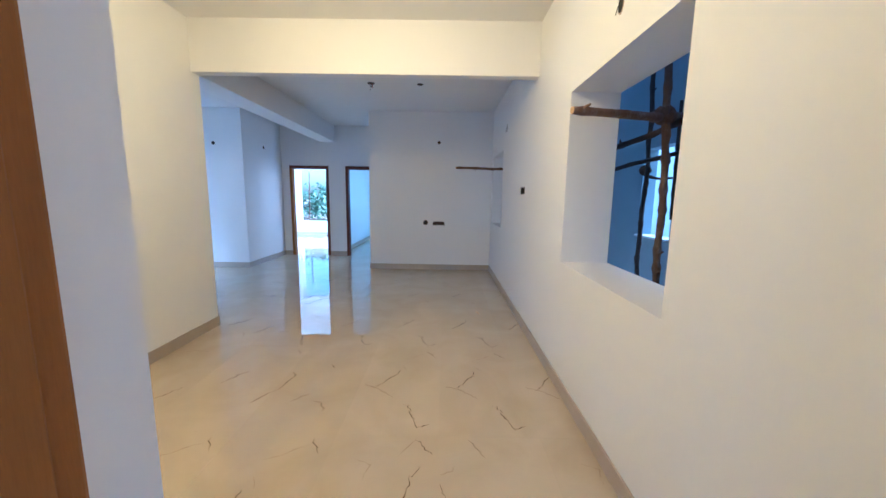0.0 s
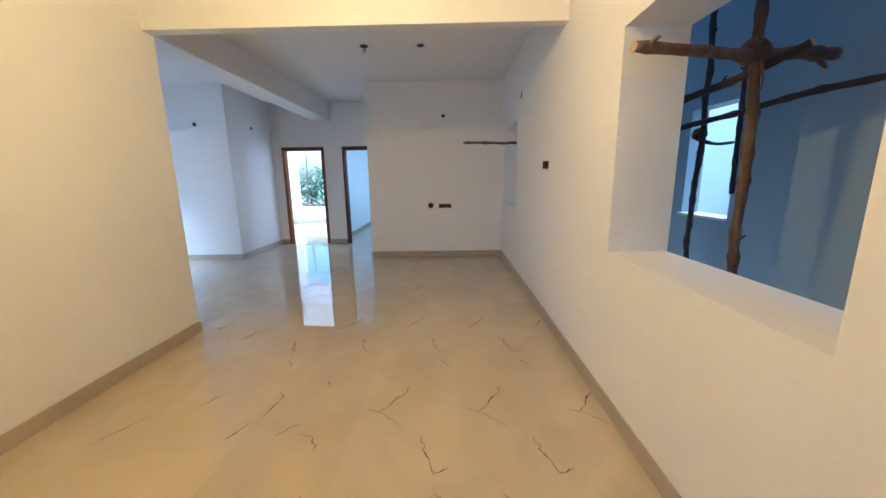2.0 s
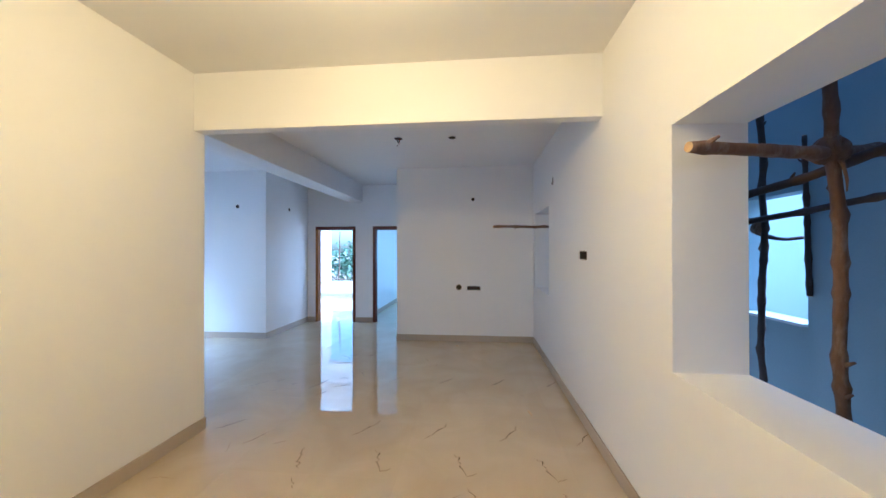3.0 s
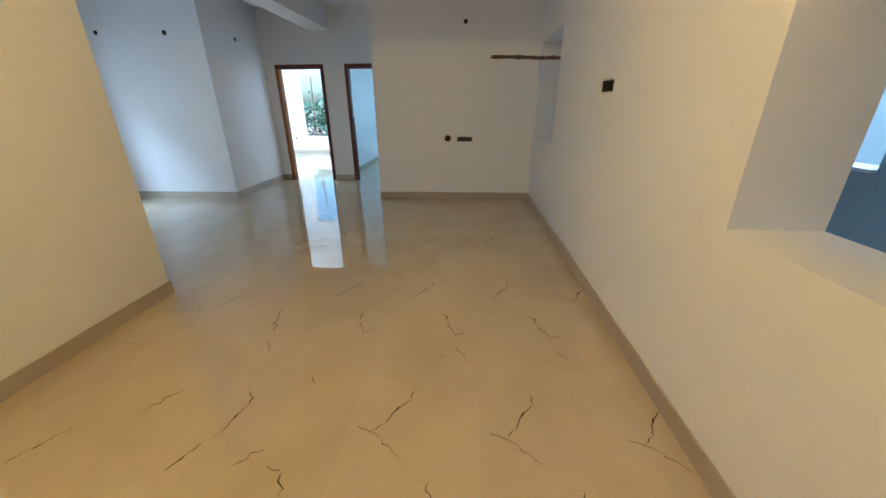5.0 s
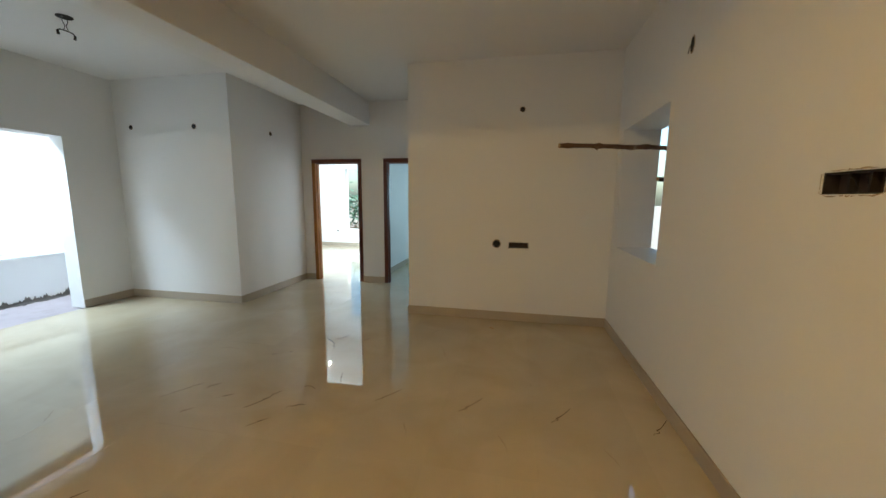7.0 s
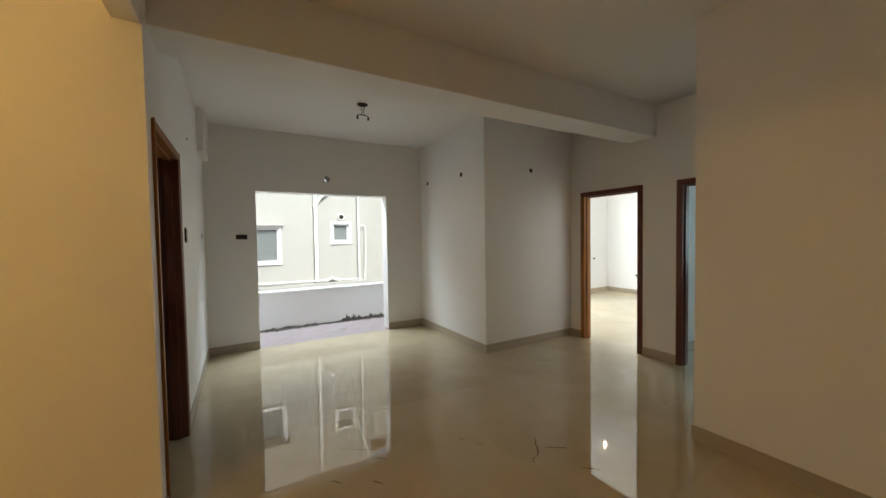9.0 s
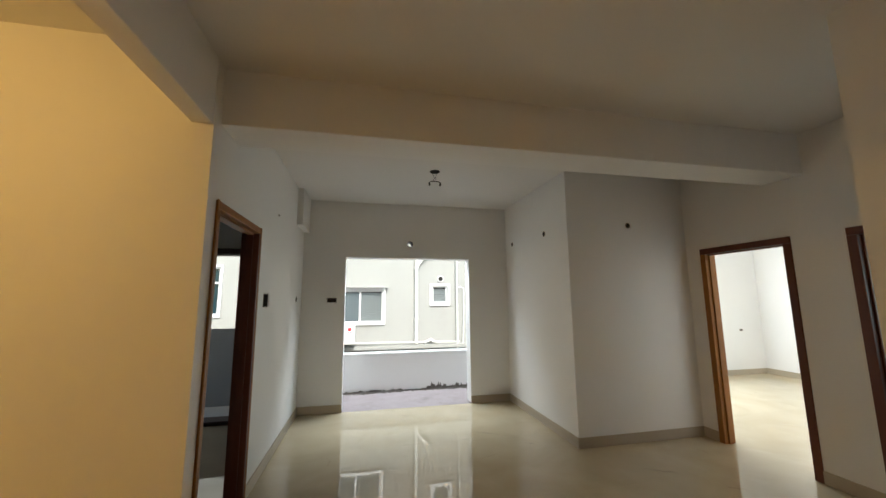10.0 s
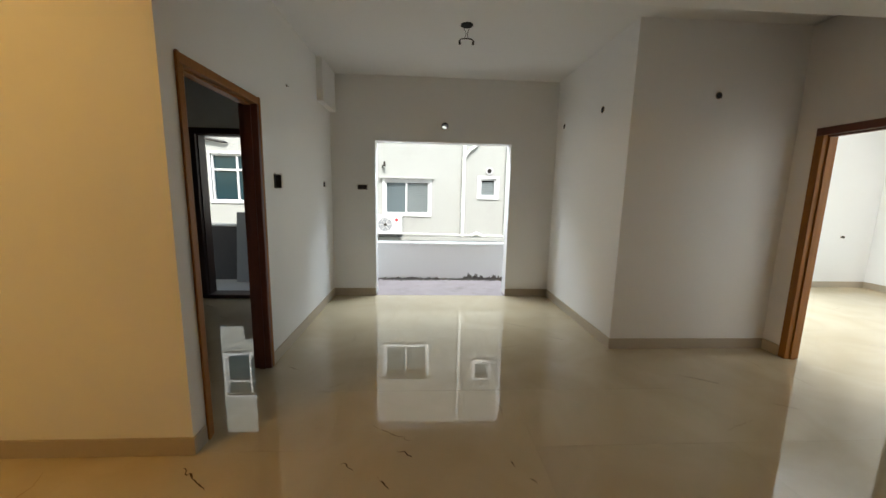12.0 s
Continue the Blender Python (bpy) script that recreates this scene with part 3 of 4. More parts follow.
ragged_hole("y", AY, -1, -5.14, 0.46, 0.045, "dark socket hole beside the bedroom window", stretch=0.6)

# sleeve right through the wall above the balcony opening
bm = bmesh.new()
for k in range(16):
    a0, a1 = 2 * math.pi * k / 16, 2 * math.pi * (k + 1) / 16
    vs = [bm.verts.new((x, 5.6215 + math.cos(a) * r, 2.385 + math.sin(a) * r)) for a, r, x in
          ((a0, 0.038, XW + 0.003), (a1, 0.038, XW + 0.003), (a1, 0.046, XW + 0.003), (a0, 0.046, XW + 0.003), (a0, 0.042, XW_OUT), (a1, 0.042, XW_OUT))]
    bm.faces.new(vs[:4])
    bm.faces.new((vs[0], vs[4], vs[5], vs[1]))
thing("pipe_sleeve", bm, STEEL, "dark pipe sleeve letting daylight through the wall", "pipe sleeve")


# ---- ceiling points ----
def disc(bm, x, y, z0, z1, r, sides=20):
    return tube(bm, [(x, y, z0), (x, y, z1)], r, sides)


def fan_box(x, y, r, label, hook=True, drop=False):
    root = empty("ceiling_fan_box", (x, y, H), label, "fan box", group="ceiling fan points")
    part("rim", disc(bmesh.new(), 0, 0, -0.006, 0.002, r), STEEL, root)
    # black disc under the rim paints the box's shaded inside
    part("cavity_shade", disc(bmesh.new(), 0, 0, -0.0085, -0.004, r * 0.86), BLACK, root)
    if hook:
        bm = bmesh.new()
        tube(bm, [(-0.018, 0, -0.004), (-0.016, 0, -0.03), (-0.004, 0.004, -0.05), (0.012, 0.004, -0.04), (0.016, 0, -0.03), (0.017, 0, -0.004)], 0.0055, 8)
        part("hook", bm, STEEL, root)
        bm = bmesh.new()
        tube(bm, [(0.01, 0.01, -0.004), (0.0, 0.012, -0.04), (-0.008, 0.01, -0.075), (-0.022, 0.0, -0.10)], 0.003, 6)
        part("wire", bm, WIRE, root)
        bm = bmesh.new()
        tube(bm, [(0.02, -0.01, -0.004), (0.022, -0.012, -0.04), (0.017, -0.01, -0.075)], 0.003, 6)
        part("wire", bm, COPPER_WIRE, root)
    if drop:
        for k in (-1, 1):
            bm = bmesh.new()
            tube(bm, [(0.0, 0.010 * k, -0.004), (0, 0.022 * k, -0.035), (0, 0.005 * k, -0.075), (0.0, 0.018 * k, -0.118)], 0.0028, 6)
            part("wire", bm, WIRE, root)
        bm = bmesh.new()
        tube(bm, [(0, -0.062, -0.155), (0, -0.066, -0.135), (0, -0.046, -0.120), (0, 0.0, -0.116), (0, 0.046, -0.120), (0, 0.066, -0.135), (0, 0.062, -0.155)], 0.005, 8)
        part("bracket", bm, STEEL, root)
        for k in (-1, 1):
            part("connector", tube(bmesh.new(), [(0, 0.060 * k, -0.168), (0, 0.064 * k, -0.135)], [0.011, 0.009], 10), STEEL, root)
    return root


fan_box(-0.767, 5.65, 0.052, "dark ceiling fan box with a hook and loose wires")
fan_box(-0.076, 5.673, 0.045, "shallow dark ceiling box without a fixture", hook=False)
fan_box(-3.81, 5.72, 0.058, "dark ceiling fan box with hanging wires and bracket", hook=False, drop=True)


# ---- lamps ----
def hanging_bulb(place, top, label):
    x, y, z = place
    root = empty("hanging_bulb", (x, y, top), label, "lamp")
    bm = bmesh.new()
    tube(bm, [(0, 0, 0), (0.004, 0.003, (z - top) * 0.5), (0, 0, z - top + 0.1)], 0.003, 6)
    part("cord", bm, WIRE, root)
    part("holder", tube(bmesh.new(), [(0, 0, z - top + 0.05), (0, 0, z - top + 0.07), (0, 0, z - top + 0.11)], [0.018, 0.02, 0.012], 14), PVC, root)
    part("rose", disc(bmesh.new(), 0, 0, -0.02, 0.0, 0.035), PVC, root)
    bm = bmesh.new()
    zz = z - top
    for k in range(3):
        a = k * 2.1
        tube(bm, [(0.006 * math.cos(a), 0.006 * math.sin(a), zz + 0.05), (0.008 * math.cos(a), 0.008 * math.sin(a), zz + 0.03)], 0.004, 8)
    part("globe", bm, GLOW, root, "small glowing bulb core")
    return root


hanging_bulb((LAMP[0], LAMP[1], LAMP[2] + 0.02), H_IN, "bare warm bulb hanging from the passage ceiling")
hanging_bulb((ROOM_LAMP[0], ROOM_LAMP[1], ROOM_LAMP[2] + 0.02), H, "bare bulb hanging from the bedroom ceiling")


# ---- rough poles ----
def rough_pole(name, a, b, r0, r1, label, group="", seed=1, twigs=4, bend=0.02, cut=(True, True), bark=None):
    """A crooked branch used as a pole: slow bends, kinks at its knots, and cut twig stubs standing out of the knots."""
    bark = bark or BARK
    rnd = random.Random(seed)
    a, b = Vector(a), Vector(b)
    d = b - a
    root = empty(name, a, label, "wooden pole", group)
    side = d.normalized().orthogonal()
    up = d.normalized().cross(side)
    n_ = max(10, int(d.length / 0.035))
    ph = rnd.uniform(0, 6)
    knots, f = [], rnd.uniform(0.04, 0.10) / d.length
    while f < 1:
        knots.append((f, rnd.uniform(0.16, 0.42), rnd.uniform(-1, 1) * bend * 0.35, rnd.uniform(-1, 1) * bend * 0.35))
        f += rnd.uniform(0.13, 0.30) / d.length
    pts, rad = [], []
    for i in range(n_ + 1):
        f = i / n_
        slow = math.sin(3.1 * f + ph) - math.sin(ph) * (1 - f) - math.sin(3.1 + ph) * f
        quick = math.sin(0.9 * f * d.length * 6 + ph * 2) * min(1, 8 * f, 8 * (1 - f))
        k0 = max([k for k in knots if k[0] <= f], default=knots[0])
        k1 = min([k for k in knots if k[0] > f], default=knots[-1])
        g = (f - k0[0]) / (k1[0] - k0[0]) if k1[0] > k0[0] else 0
        g = max(0, min(1, g))
        pts.append(d * f + side * (bend * slow + 0.25 * bend * quick + k0[2] + (k1[2] - k0[2]) * g) + up * (bend * 0.5 * slow + k0[3] + (k1[3] - k0[3]) * g))
        bulge = sum(k[1] * math.exp(-((f - k[0]) * d.length / 0.022) ** 2) for k in knots)
        rad.append((r0 + (r1 - r0) * f) * (0.93 + rnd.uniform(-0.05, 0.05) + bulge))
    part("stem", tube(bmesh.new(), pts, rad, 12), bark, root, smooth=True)
    for end, p, q, r in ((0, pts[0], pts[1], rad[0]), (1, pts[-1], pts[-2], rad[-1])):
        if cut[end]:
            o = (p - q).normalized()
            part("cut_end", tube(bmesh.new(), [p - o * 0.004, p + o * 0.003], r * 0.96, 12), CUT, root, "pale sawn end")
    for k in rnd.sample(knots, min(twigs, len(knots))):
        i = int(k[0] * n_)
        o = (side * rnd.uniform(-1, 1) + up * rnd.uniform(-1, 1)).normalized()
        ahead = d.normalized()
        h = rnd.uniform(1.5, 2.3)
        part("twig_stub", tube(bmesh.new(), [pts[i] + o * rad[i] * 0.5, pts[i] + o * rad[i] * 1.2 + ahead * 0.008, pts[i] + o * rad[i] * h + ahead * 0.024], [rad[i] * 0.50, rad[i] * 0.36, rad[i] * 0.20], 7), bark, root)
    return root


def lashing(place, r, seed, label):
    """Several turns of rope round a crossing, with a loose tail."""
    rnd = random.Random(seed)
    root = empty("rope_lashing", place, label, "rope", group="rope lashings of the scaffold")
    for j in range(6):
        ax1 = Vector((rnd.uniform(-1, 1), rnd.uniform(-1, 1), rnd.uniform(-0.4, 0.4))).normalized()
        ax2 = ax1.cross(Vector((0, 0, 1)) + ax1 * 0.3).normalized()
        ax3 = ax1.cross(ax2)
        pts = [(ax2 * math.cos(t_) + ax3 * math.sin(t_)) * r * (1 + 0.05 * math.sin(3 * t_)) + ax1 * 0.018 * (t_ / 6.3 - 1.5) for t_ in [k * 0.45 for k in range(44)]]
        part("turns", tube(bmesh.new(), pts, 0.011, 6), ROPE, root)
    part("tail", tube(bmesh.new(), [(0.0, -0.02, -r * 0.5), (0.0, -0.055, -r - 0.02), (0.01, -0.06, -r - 0.09), (-0.005, -0.075, -r - 0.14)], [0.009, 0.008, 0.006, 0.003], 6), ROPE, root)
    part("tail", tube(bmesh.new(), [(0.02, 0, -r * 0.6), (0.03, 0.02, -r - 0.05), (0.015, 0.03, -r - 0.11), (0.03, 0.02, -r - 0.15)], [0.008, 0.007, 0.006, 0.003], 6), ROPE, root)
    return root


SC = "scaffold poles in the shaft"
rough_pole("scaffold_upright", (2.145, 3.095, -3.0), (1.69, 2.81, 3.6), 0.029, 0.025, "knotty brown upright scaffold pole in the shaft", SC, 3, twigs=14, bend=0.022)
rough_pole("scaffold_rail", (1.11, 2.72, 1.985), (2.32, 3.02, 2.03), 0.026, 0.034, "knotty horizontal scaffold pole poking in through the opening", SC, 5, twigs=6, bend=0.012)
rough_pole("scaffold_brace", (1.62, 3.62, 1.79), (1.95, 2.75, 2.00), 0.024, 0.022, "dark sloping scaffold pole behind the upright", SC, 6, twigs=3, bark=BARK_SHADED)
rough_pole("scaffold_upright", (2.345, 4.12, -3.0), (2.20, 3.80, 3.7), 0.024, 0.021, "thin dark upright scaffold pole against the far shaft wall", SC, 9, twigs=8, bend=0.03, bark=BARK_SHADED)
rough_pole("scaffold_rail", (1.75, 4.1, 1.66), (2.38, 2.35, 1.86), 0.020, 0.018, "thin dark rail pole across the shaft", SC, 11, twigs=4, bark=BARK_SHADED)
rough_pole("scaffold_upright", (2.484, 3.80, 1.25), (2.484, 3.83, 2.35), 0.018, 0.015, "short thin pole leaning on the far shaft wall", SC, 14, twigs=3, bend=0.004, bark=BARK_SHADED)
rough_pole("scaffold_rail", (2.22, 3.90, 1.70), (2.48, 3.84, 1.66), 0.014, 0.013, "thin short rail pole near the shaft window", SC, 12, twigs=2, bark=BARK_SHADED)
lashing((1.80, 2.893, 2.005), 0.054, 2, "coarse brown rope tied round crossing poles")
lashing((2.242, 3.893, 1.717), 0.036, 7, "dark rope tied round thin crossing poles")

WP = "poles through the far opening"
rough_pole("rail_pole", (0.474, 6.30, 1.909), (2.3, 6.93, 1.89), 0.019, 0.022, "thin brown pole poking into the hall through the opening", WP, 21, twigs=6, bend=0.014)
rough_pole("rail_pole", (1.50, 6.98, 1.66), (2.35, 7.3, 1.62), 0.022, 0.02, "dark crossing pole outside the far opening", WP, 22, twigs=2, bark=BARK_SHADED)
rough_pole("rail_pole", (1.52, 6.75, 1.55), (2.3, 7.45, 1.74), 0.02, 0.02, "dark crossing pole outside the far opening", WP, 23, twigs=2, bark=BARK_SHADED)

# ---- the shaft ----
# its far run and height, both unseen, are added to block sun and sky
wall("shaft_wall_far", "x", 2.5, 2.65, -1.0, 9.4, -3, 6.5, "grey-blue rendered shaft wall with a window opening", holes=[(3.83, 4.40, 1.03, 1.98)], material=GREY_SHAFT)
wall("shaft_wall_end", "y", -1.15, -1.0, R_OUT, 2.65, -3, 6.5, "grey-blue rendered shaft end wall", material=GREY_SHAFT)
thing("shaft_floor", boxed(R_OUT, 2.5, -1.0, 9.0, -3.15, -3.0), CONCRETE, "grey concrete floor of the shaft", "floor", kind="structure")
# added wall, coloured pale so that the shaft window looks brightly lit
wall("shaft_wall_beyond", "x", 4.6, 4.75, -1.0, 9.5, -3, 3.4, "added pale wall that brightens the shaft window", material=PALE_SHAFT)
win = empty("shaft_window", (2.5, 4.115, 1.03), "narrow white framed window opening in the shaft wall", "window", kind="structure")
part("window_sill", boxed(-0.04, 0.16, -0.284, 0.284, 0.001, 0.022, bevel=0.004), PALE_SHAFT, win)

# ---- utility balcony behind the kitchen ----
thing("utility_floor", boxed(-6.60, KX - 0.2, 0.3, 3.85, -0.22, -0.05), ASBESTOS, "pale grey floor of the utility balcony", "floor", kind="structure")
# dark colour stands in for the parapet's backlit, shaded face
thing("utility_parapet", boxed(-6.55, -6.40, 0.3, 3.85, -0.05, 0.86), PARAPET_SHADED, "grey plastered utility parapet, its shaded face painted dark", "parapet", kind="structure")
thing("utility_coping", boxed(-6.57, -6.38, 0.3, 3.85, 0.862, 0.89, bevel=0.006), PVC, "white coping on the utility parapet", "coping", kind="structure")
wall("utility_side_wall", "y", 3.86, 3.98, -6.6, XW_OUT, -0.2, 2.9, "white plastered wall between the balconies")
board = thing("leaning_board", boxed(-0.012, 0.012, -0.40, 0.40, 0, 1.16, bevel=0.003), GREY_SHEET, "grey board leaning on the utility parapet", "board")
board.matrix_world = pose(-6.24, 2.66, -0.05, 0, -6.5, 0)
# ---- neighbour's house ----
NX = -12.0
house = empty("neighbour_house", (NX, 2, -4), "cream rendered house across the gap, with windows and pipes", "house")


def hpart(name, bm, mat, label="", parent=None, smooth=False):
    bmesh.ops.translate(bm, vec=(-NX, -2, 4), verts=bm.verts)
    return part(name, bm, mat, parent or house, label, smooth)


NW = [(4.09, 5.53, 0.79, 1.85), (7.17, 7.71, 1.40, 1.98), (-1.28, 0.62, 1.10, 2.56),
      (4.09, 5.53, 3.76, 4.82), (7.17, 7.71, 4.35, 4.93), (-1.28, 0.62, 4.05, 5.51)]
hpart("wall", holed_slab("x", NX - 0.25, NX, -9.0, 8.30, -4, 8.5, [(w[0], w[1], w[2], w[3]) for w in NW]), CREAM)
hpart("side_wall", boxed(NX - 9, NX - 0.25, 8.05, 8.30, -4, 8.5), CREAM)
hpart("roof", boxed(NX - 9, NX + 0.3, -9.2, 8.5, 8.5, 8.7), CONCRETE)
hpart("plinth_ledge", boxed(NX, NX + 0.14, -9.0, 8.3, -0.06, 0.06, bevel=0.01), CREAM, "cream projecting ledge")


def house_window(y0, y1, z0, z1, mullions, transom=None, band=0.07, shade=True, slats=(), glass=GLASS):
    # black sheet behind the panes paints the unlit room
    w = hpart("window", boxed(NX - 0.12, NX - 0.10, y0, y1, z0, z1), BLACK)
    f, t = 0.055, 0.06

    def sub(name, x0, x1, a, b_, c, d, mat, bevel=0.004):
        return hpart(name, boxed(x0, x1, a, b_, c, d, bevel=bevel), mat, parent=w)

    # surround
    for a, b_, c, d in ((y0 - band, y0, z0 - band, z1 + band), (y1, y1 + band, z0 - band, z1 + band), (y0, y1, z1, z1 + band), (y0, y1, z0 - band, z0)):
        sub("surround", NX - 0.02, NX + 0.045, a, b_, c, d, UPVC)
    for a, b_, c, d in ((y0, y0 + f, z0, z1), (y1 - f, y1, z0, z1), (y0 + f, y1 - f, z1 - f, z1), (y0 + f, y1 - f, z0, z0 + f)):
        sub("frame", NX - 0.10, NX - 0.02, a, b_, c, d, UPVC)
    edges = [y0 + f, *mullions, y1 - f]
    for m_ in mullions:
        sub("mullion", NX - 0.095, NX - 0.025, m_ - 0.028, m_ + 0.028, z0 + f, z1 - f, UPVC)
    if transom:
        sub("transom", NX - 0.094, NX - 0.03, y0 + f, y1 - f, transom - 0.03, transom + 0.03, UPVC)
    for i, (a, b_) in enumerate(zip(edges, edges[1:])):
        if i in slats:
            k = 0
            z = z0 + f
            while z < z1 - f - 0.05:
                s = boxed(NX - 0.085, NX - 0.079, a, b_, z, z + 0.058, bevel=0.002)
                bmesh.ops.rotate(s, cent=(NX - 0.082, 0, z + 0.03), matrix=Matrix.Rotation(radians(18), 3, "Y"), verts=s.verts)
                hpart("blind_slat", s, BLIND, parent=w)
                z += 0.062
        else:
            sub("pane", NX - 0.085, NX - 0.079, a, b_, z0 + f, z1 - f, glass, 0.0)
    if shade:
        sub("rain_shade", NX, NX + 0.13, y0 - 0.16, y1 + 0.14, z1 + band, z1 + band + 0.06, CREAM, 0.01)
    return w


house_window(*NW[0], mullions=[4.78], slats=(1,), glass=GLASS_GREY)
house_window(*NW[1], mullions=[], slats=(0,), band=0.085, shade=False)
house_window(*NW[3], mullions=[4.78], slats=(1,), glass=GLASS_GREY)
house_window(*NW[4], mullions=[], slats=(0,), band=0.085, shade=False)
house_window(*NW[5], mullions=[-0.50], transom=5.03, band=0.06, shade=False)
house_window(*NW[2], mullions=[-0.50], transom=2.08, band=0.06, shade=False)


def house_pipe(pts, r, label=""):
    a, b_, y, z = Vector(pts[0]), Vector(pts[1]), Vector(pts[-2]), Vector(pts[-1])
    line = [a, a + (b_ - a).normalized() * 0.01, *pts[1:-1], z + (y - z).normalized() * 0.01, z]
    return hpart("drain_pipe", tube(bmesh.new(), line, r, 12), PVC, label, smooth=True)


px = NX + 0.10
house_pipe([(px, 6.62, 0.10), (px, 6.62, 8.4)], 0.055)
house_pipe([(px, 6.64, 2.62), (px, 6.80, 2.86), (px, 7.02, 3.02), (NX - 0.05, 7.14, 3.10)], 0.045)
house_pipe([(px, 8.02, -0.1), (px, 8.02, 8.4)], 0.03)
house_pipe([(px, 3.0, 0.19), (px, 5.2, 0.16), (px, 8.1, 0.12)], 0.022)
house_pipe([(px, 8.03, 1.93), (px, 8.16, 1.95), (px, 8.26, 1.91), (px, 8.25, 1.0), (px, 8.22, 0.05), (px, 8.05, 0.02)], 0.018)
house_pipe([(px, 3.66, 0.3), (px, 3.66, 2.2)], 0.03)
for z in (0.9, 2.6, 4.6):
    hpart("pipe_clip", boxed(NX, NX + 0.12, 6.545, 6.695, z - 0.02, z + 0.02, bevel=0.006), PVC)
hpart("pipe_elbow", tube(bmesh.new(), [(px, 6.9, 0.12), (px + 0.02, 7.1, 0.2), (px + 0.03, 7.25, 0.13), (px, 7.4, 0.12)], [0.05, 0.06, 0.05, 0.04], 10), PVC)
# exhaust outlet
for z in (2.23, 5.18):
    hpart("exhaust_ring", tube(bmesh.new(), [(NX - 0.01, 7.46, z), (NX + 0.06, 7.46, z)], 0.11, 20), UPVC)
    # black plug proud of the ring, its colour gives the dark inside
    hpart("exhaust_mouth_shade", tube(bmesh.new(), [(NX + 0.03, 7.46, z), (NX + 0.066, 7.46, z)], 0.078, 20), BLACK)
house_pipe([(NX, 7.78, 4.55), (px, 7.84, 4.75), (px, 8.2, 6.1)], 0.04)
hpart("wall_lamp", tube(bmesh.new(), [(NX, 4.02, 2.28), (NX + 0.12, 4.04, 2.32), (NX + 0.17, 4.10, 2.30), (NX + 0.18, 4.10, 2.44)], [0.03, 0.025, 0.04, 0.03], 10), STEEL, "small dark wall lamp bracket")

# tapering dark tube stands in for an unclear fitting over the window
hpart("dark_facade_fitting", tube(bmesh.new(), [(NX + 0.03, -2.6, 3.06), (NX + 0.08, -1.9, 3.02), (NX + 0.10, -1.3, 2.99), (NX + 0.10, -0.8, 2.90), (NX + 0.03, -0.72, 2.89)], [0.03, 0.035, 0.045, 0.04, 0.02], 8), WIRE, "dark thin fitting above the house window")

# outdoor air unit on its bracket
ac = empty("air_conditioner", (NX + 0.06, 4.24, 0.16), "white outdoor air conditioner unit on the house wall", "air conditioner")
part("body", boxed(0, 0.30, -0.42, 0.42, 0, 0.60, bevel=0.025), UPVC, ac)
part("fan_opening", tube(bmesh.new(), [(0.296, -0.10, 0.31), (0.306, -0.10, 0.31)], 0.225, 28), GREY_SHEET, ac)
for i in range(4):
    r = 0.06 + i * 0.048
    pts = [(0.312, -0.10 + r * math.cos(a), 0.31 + r * math.sin(a)) for a in [k * math.pi / 12 for k in range(25)]]
    part("grille_ring", tube(bmesh.new(), pts, 0.005, 5), UPVC, ac)
for i in range(6):
    a = i * math.pi / 3
    part("grille_bar", tube(bmesh.new(), [(0.318, -0.10 + 0.02 * math.cos(a), 0.31 + 0.02 * math.sin(a)), (0.318, -0.10 + 0.22 * math.cos(a), 0.31 + 0.22 * math.sin(a))], 0.006, 5), UPVC, ac)
part("hub", tube(bmesh.new(), [(0.30, -0.10, 0.31), (0.325, -0.10, 0.31)], 0.05, 16), STEEL, ac)
part("badge", tube(bmesh.new(), [(0.298, 0.25, 0.46), (0.304, 0.25, 0.46)], 0.055, 18), RED, ac, "round red badge")
part("badge_bar", boxed(0.298, 0.304, 0.18, 0.32, 0.345, 0.375), GREY_SHEET, ac)
for y in (-0.3, 0.3):
    part("bracket", boxed(-0.06, 0.32, y - 0.015, y + 0.015, -0.04, 0.0, bevel=0.003), STEEL, ac)

# pale backdrop added further along the gap to make its end bright
pale_backdrop = empty("pale_backdrop", (-17, 16, -4), "pale backdrop walls added to brighten the end of the gap", "house")
part("wall", holed_slab("x", -0.3, 0.0, -7.0, 9.0, 0, 13), CREAM, pale_backdrop)
part("side_wall", boxed(-8, -0.3, -7.0, -6.7, 0, 13), CREAM, pale_backdrop)
part("roof", boxed(-8.2, 0.3, -7.2, 9.2, 13.0, 13.2), CONCRETE, pale_backdrop)

# ---- ground and tree ----
thing("ground", boxed(-400, 400, -400, 400, -4.3, -4.0), SOIL, "dusty pale ground below the flat", "ground", kind="structure")


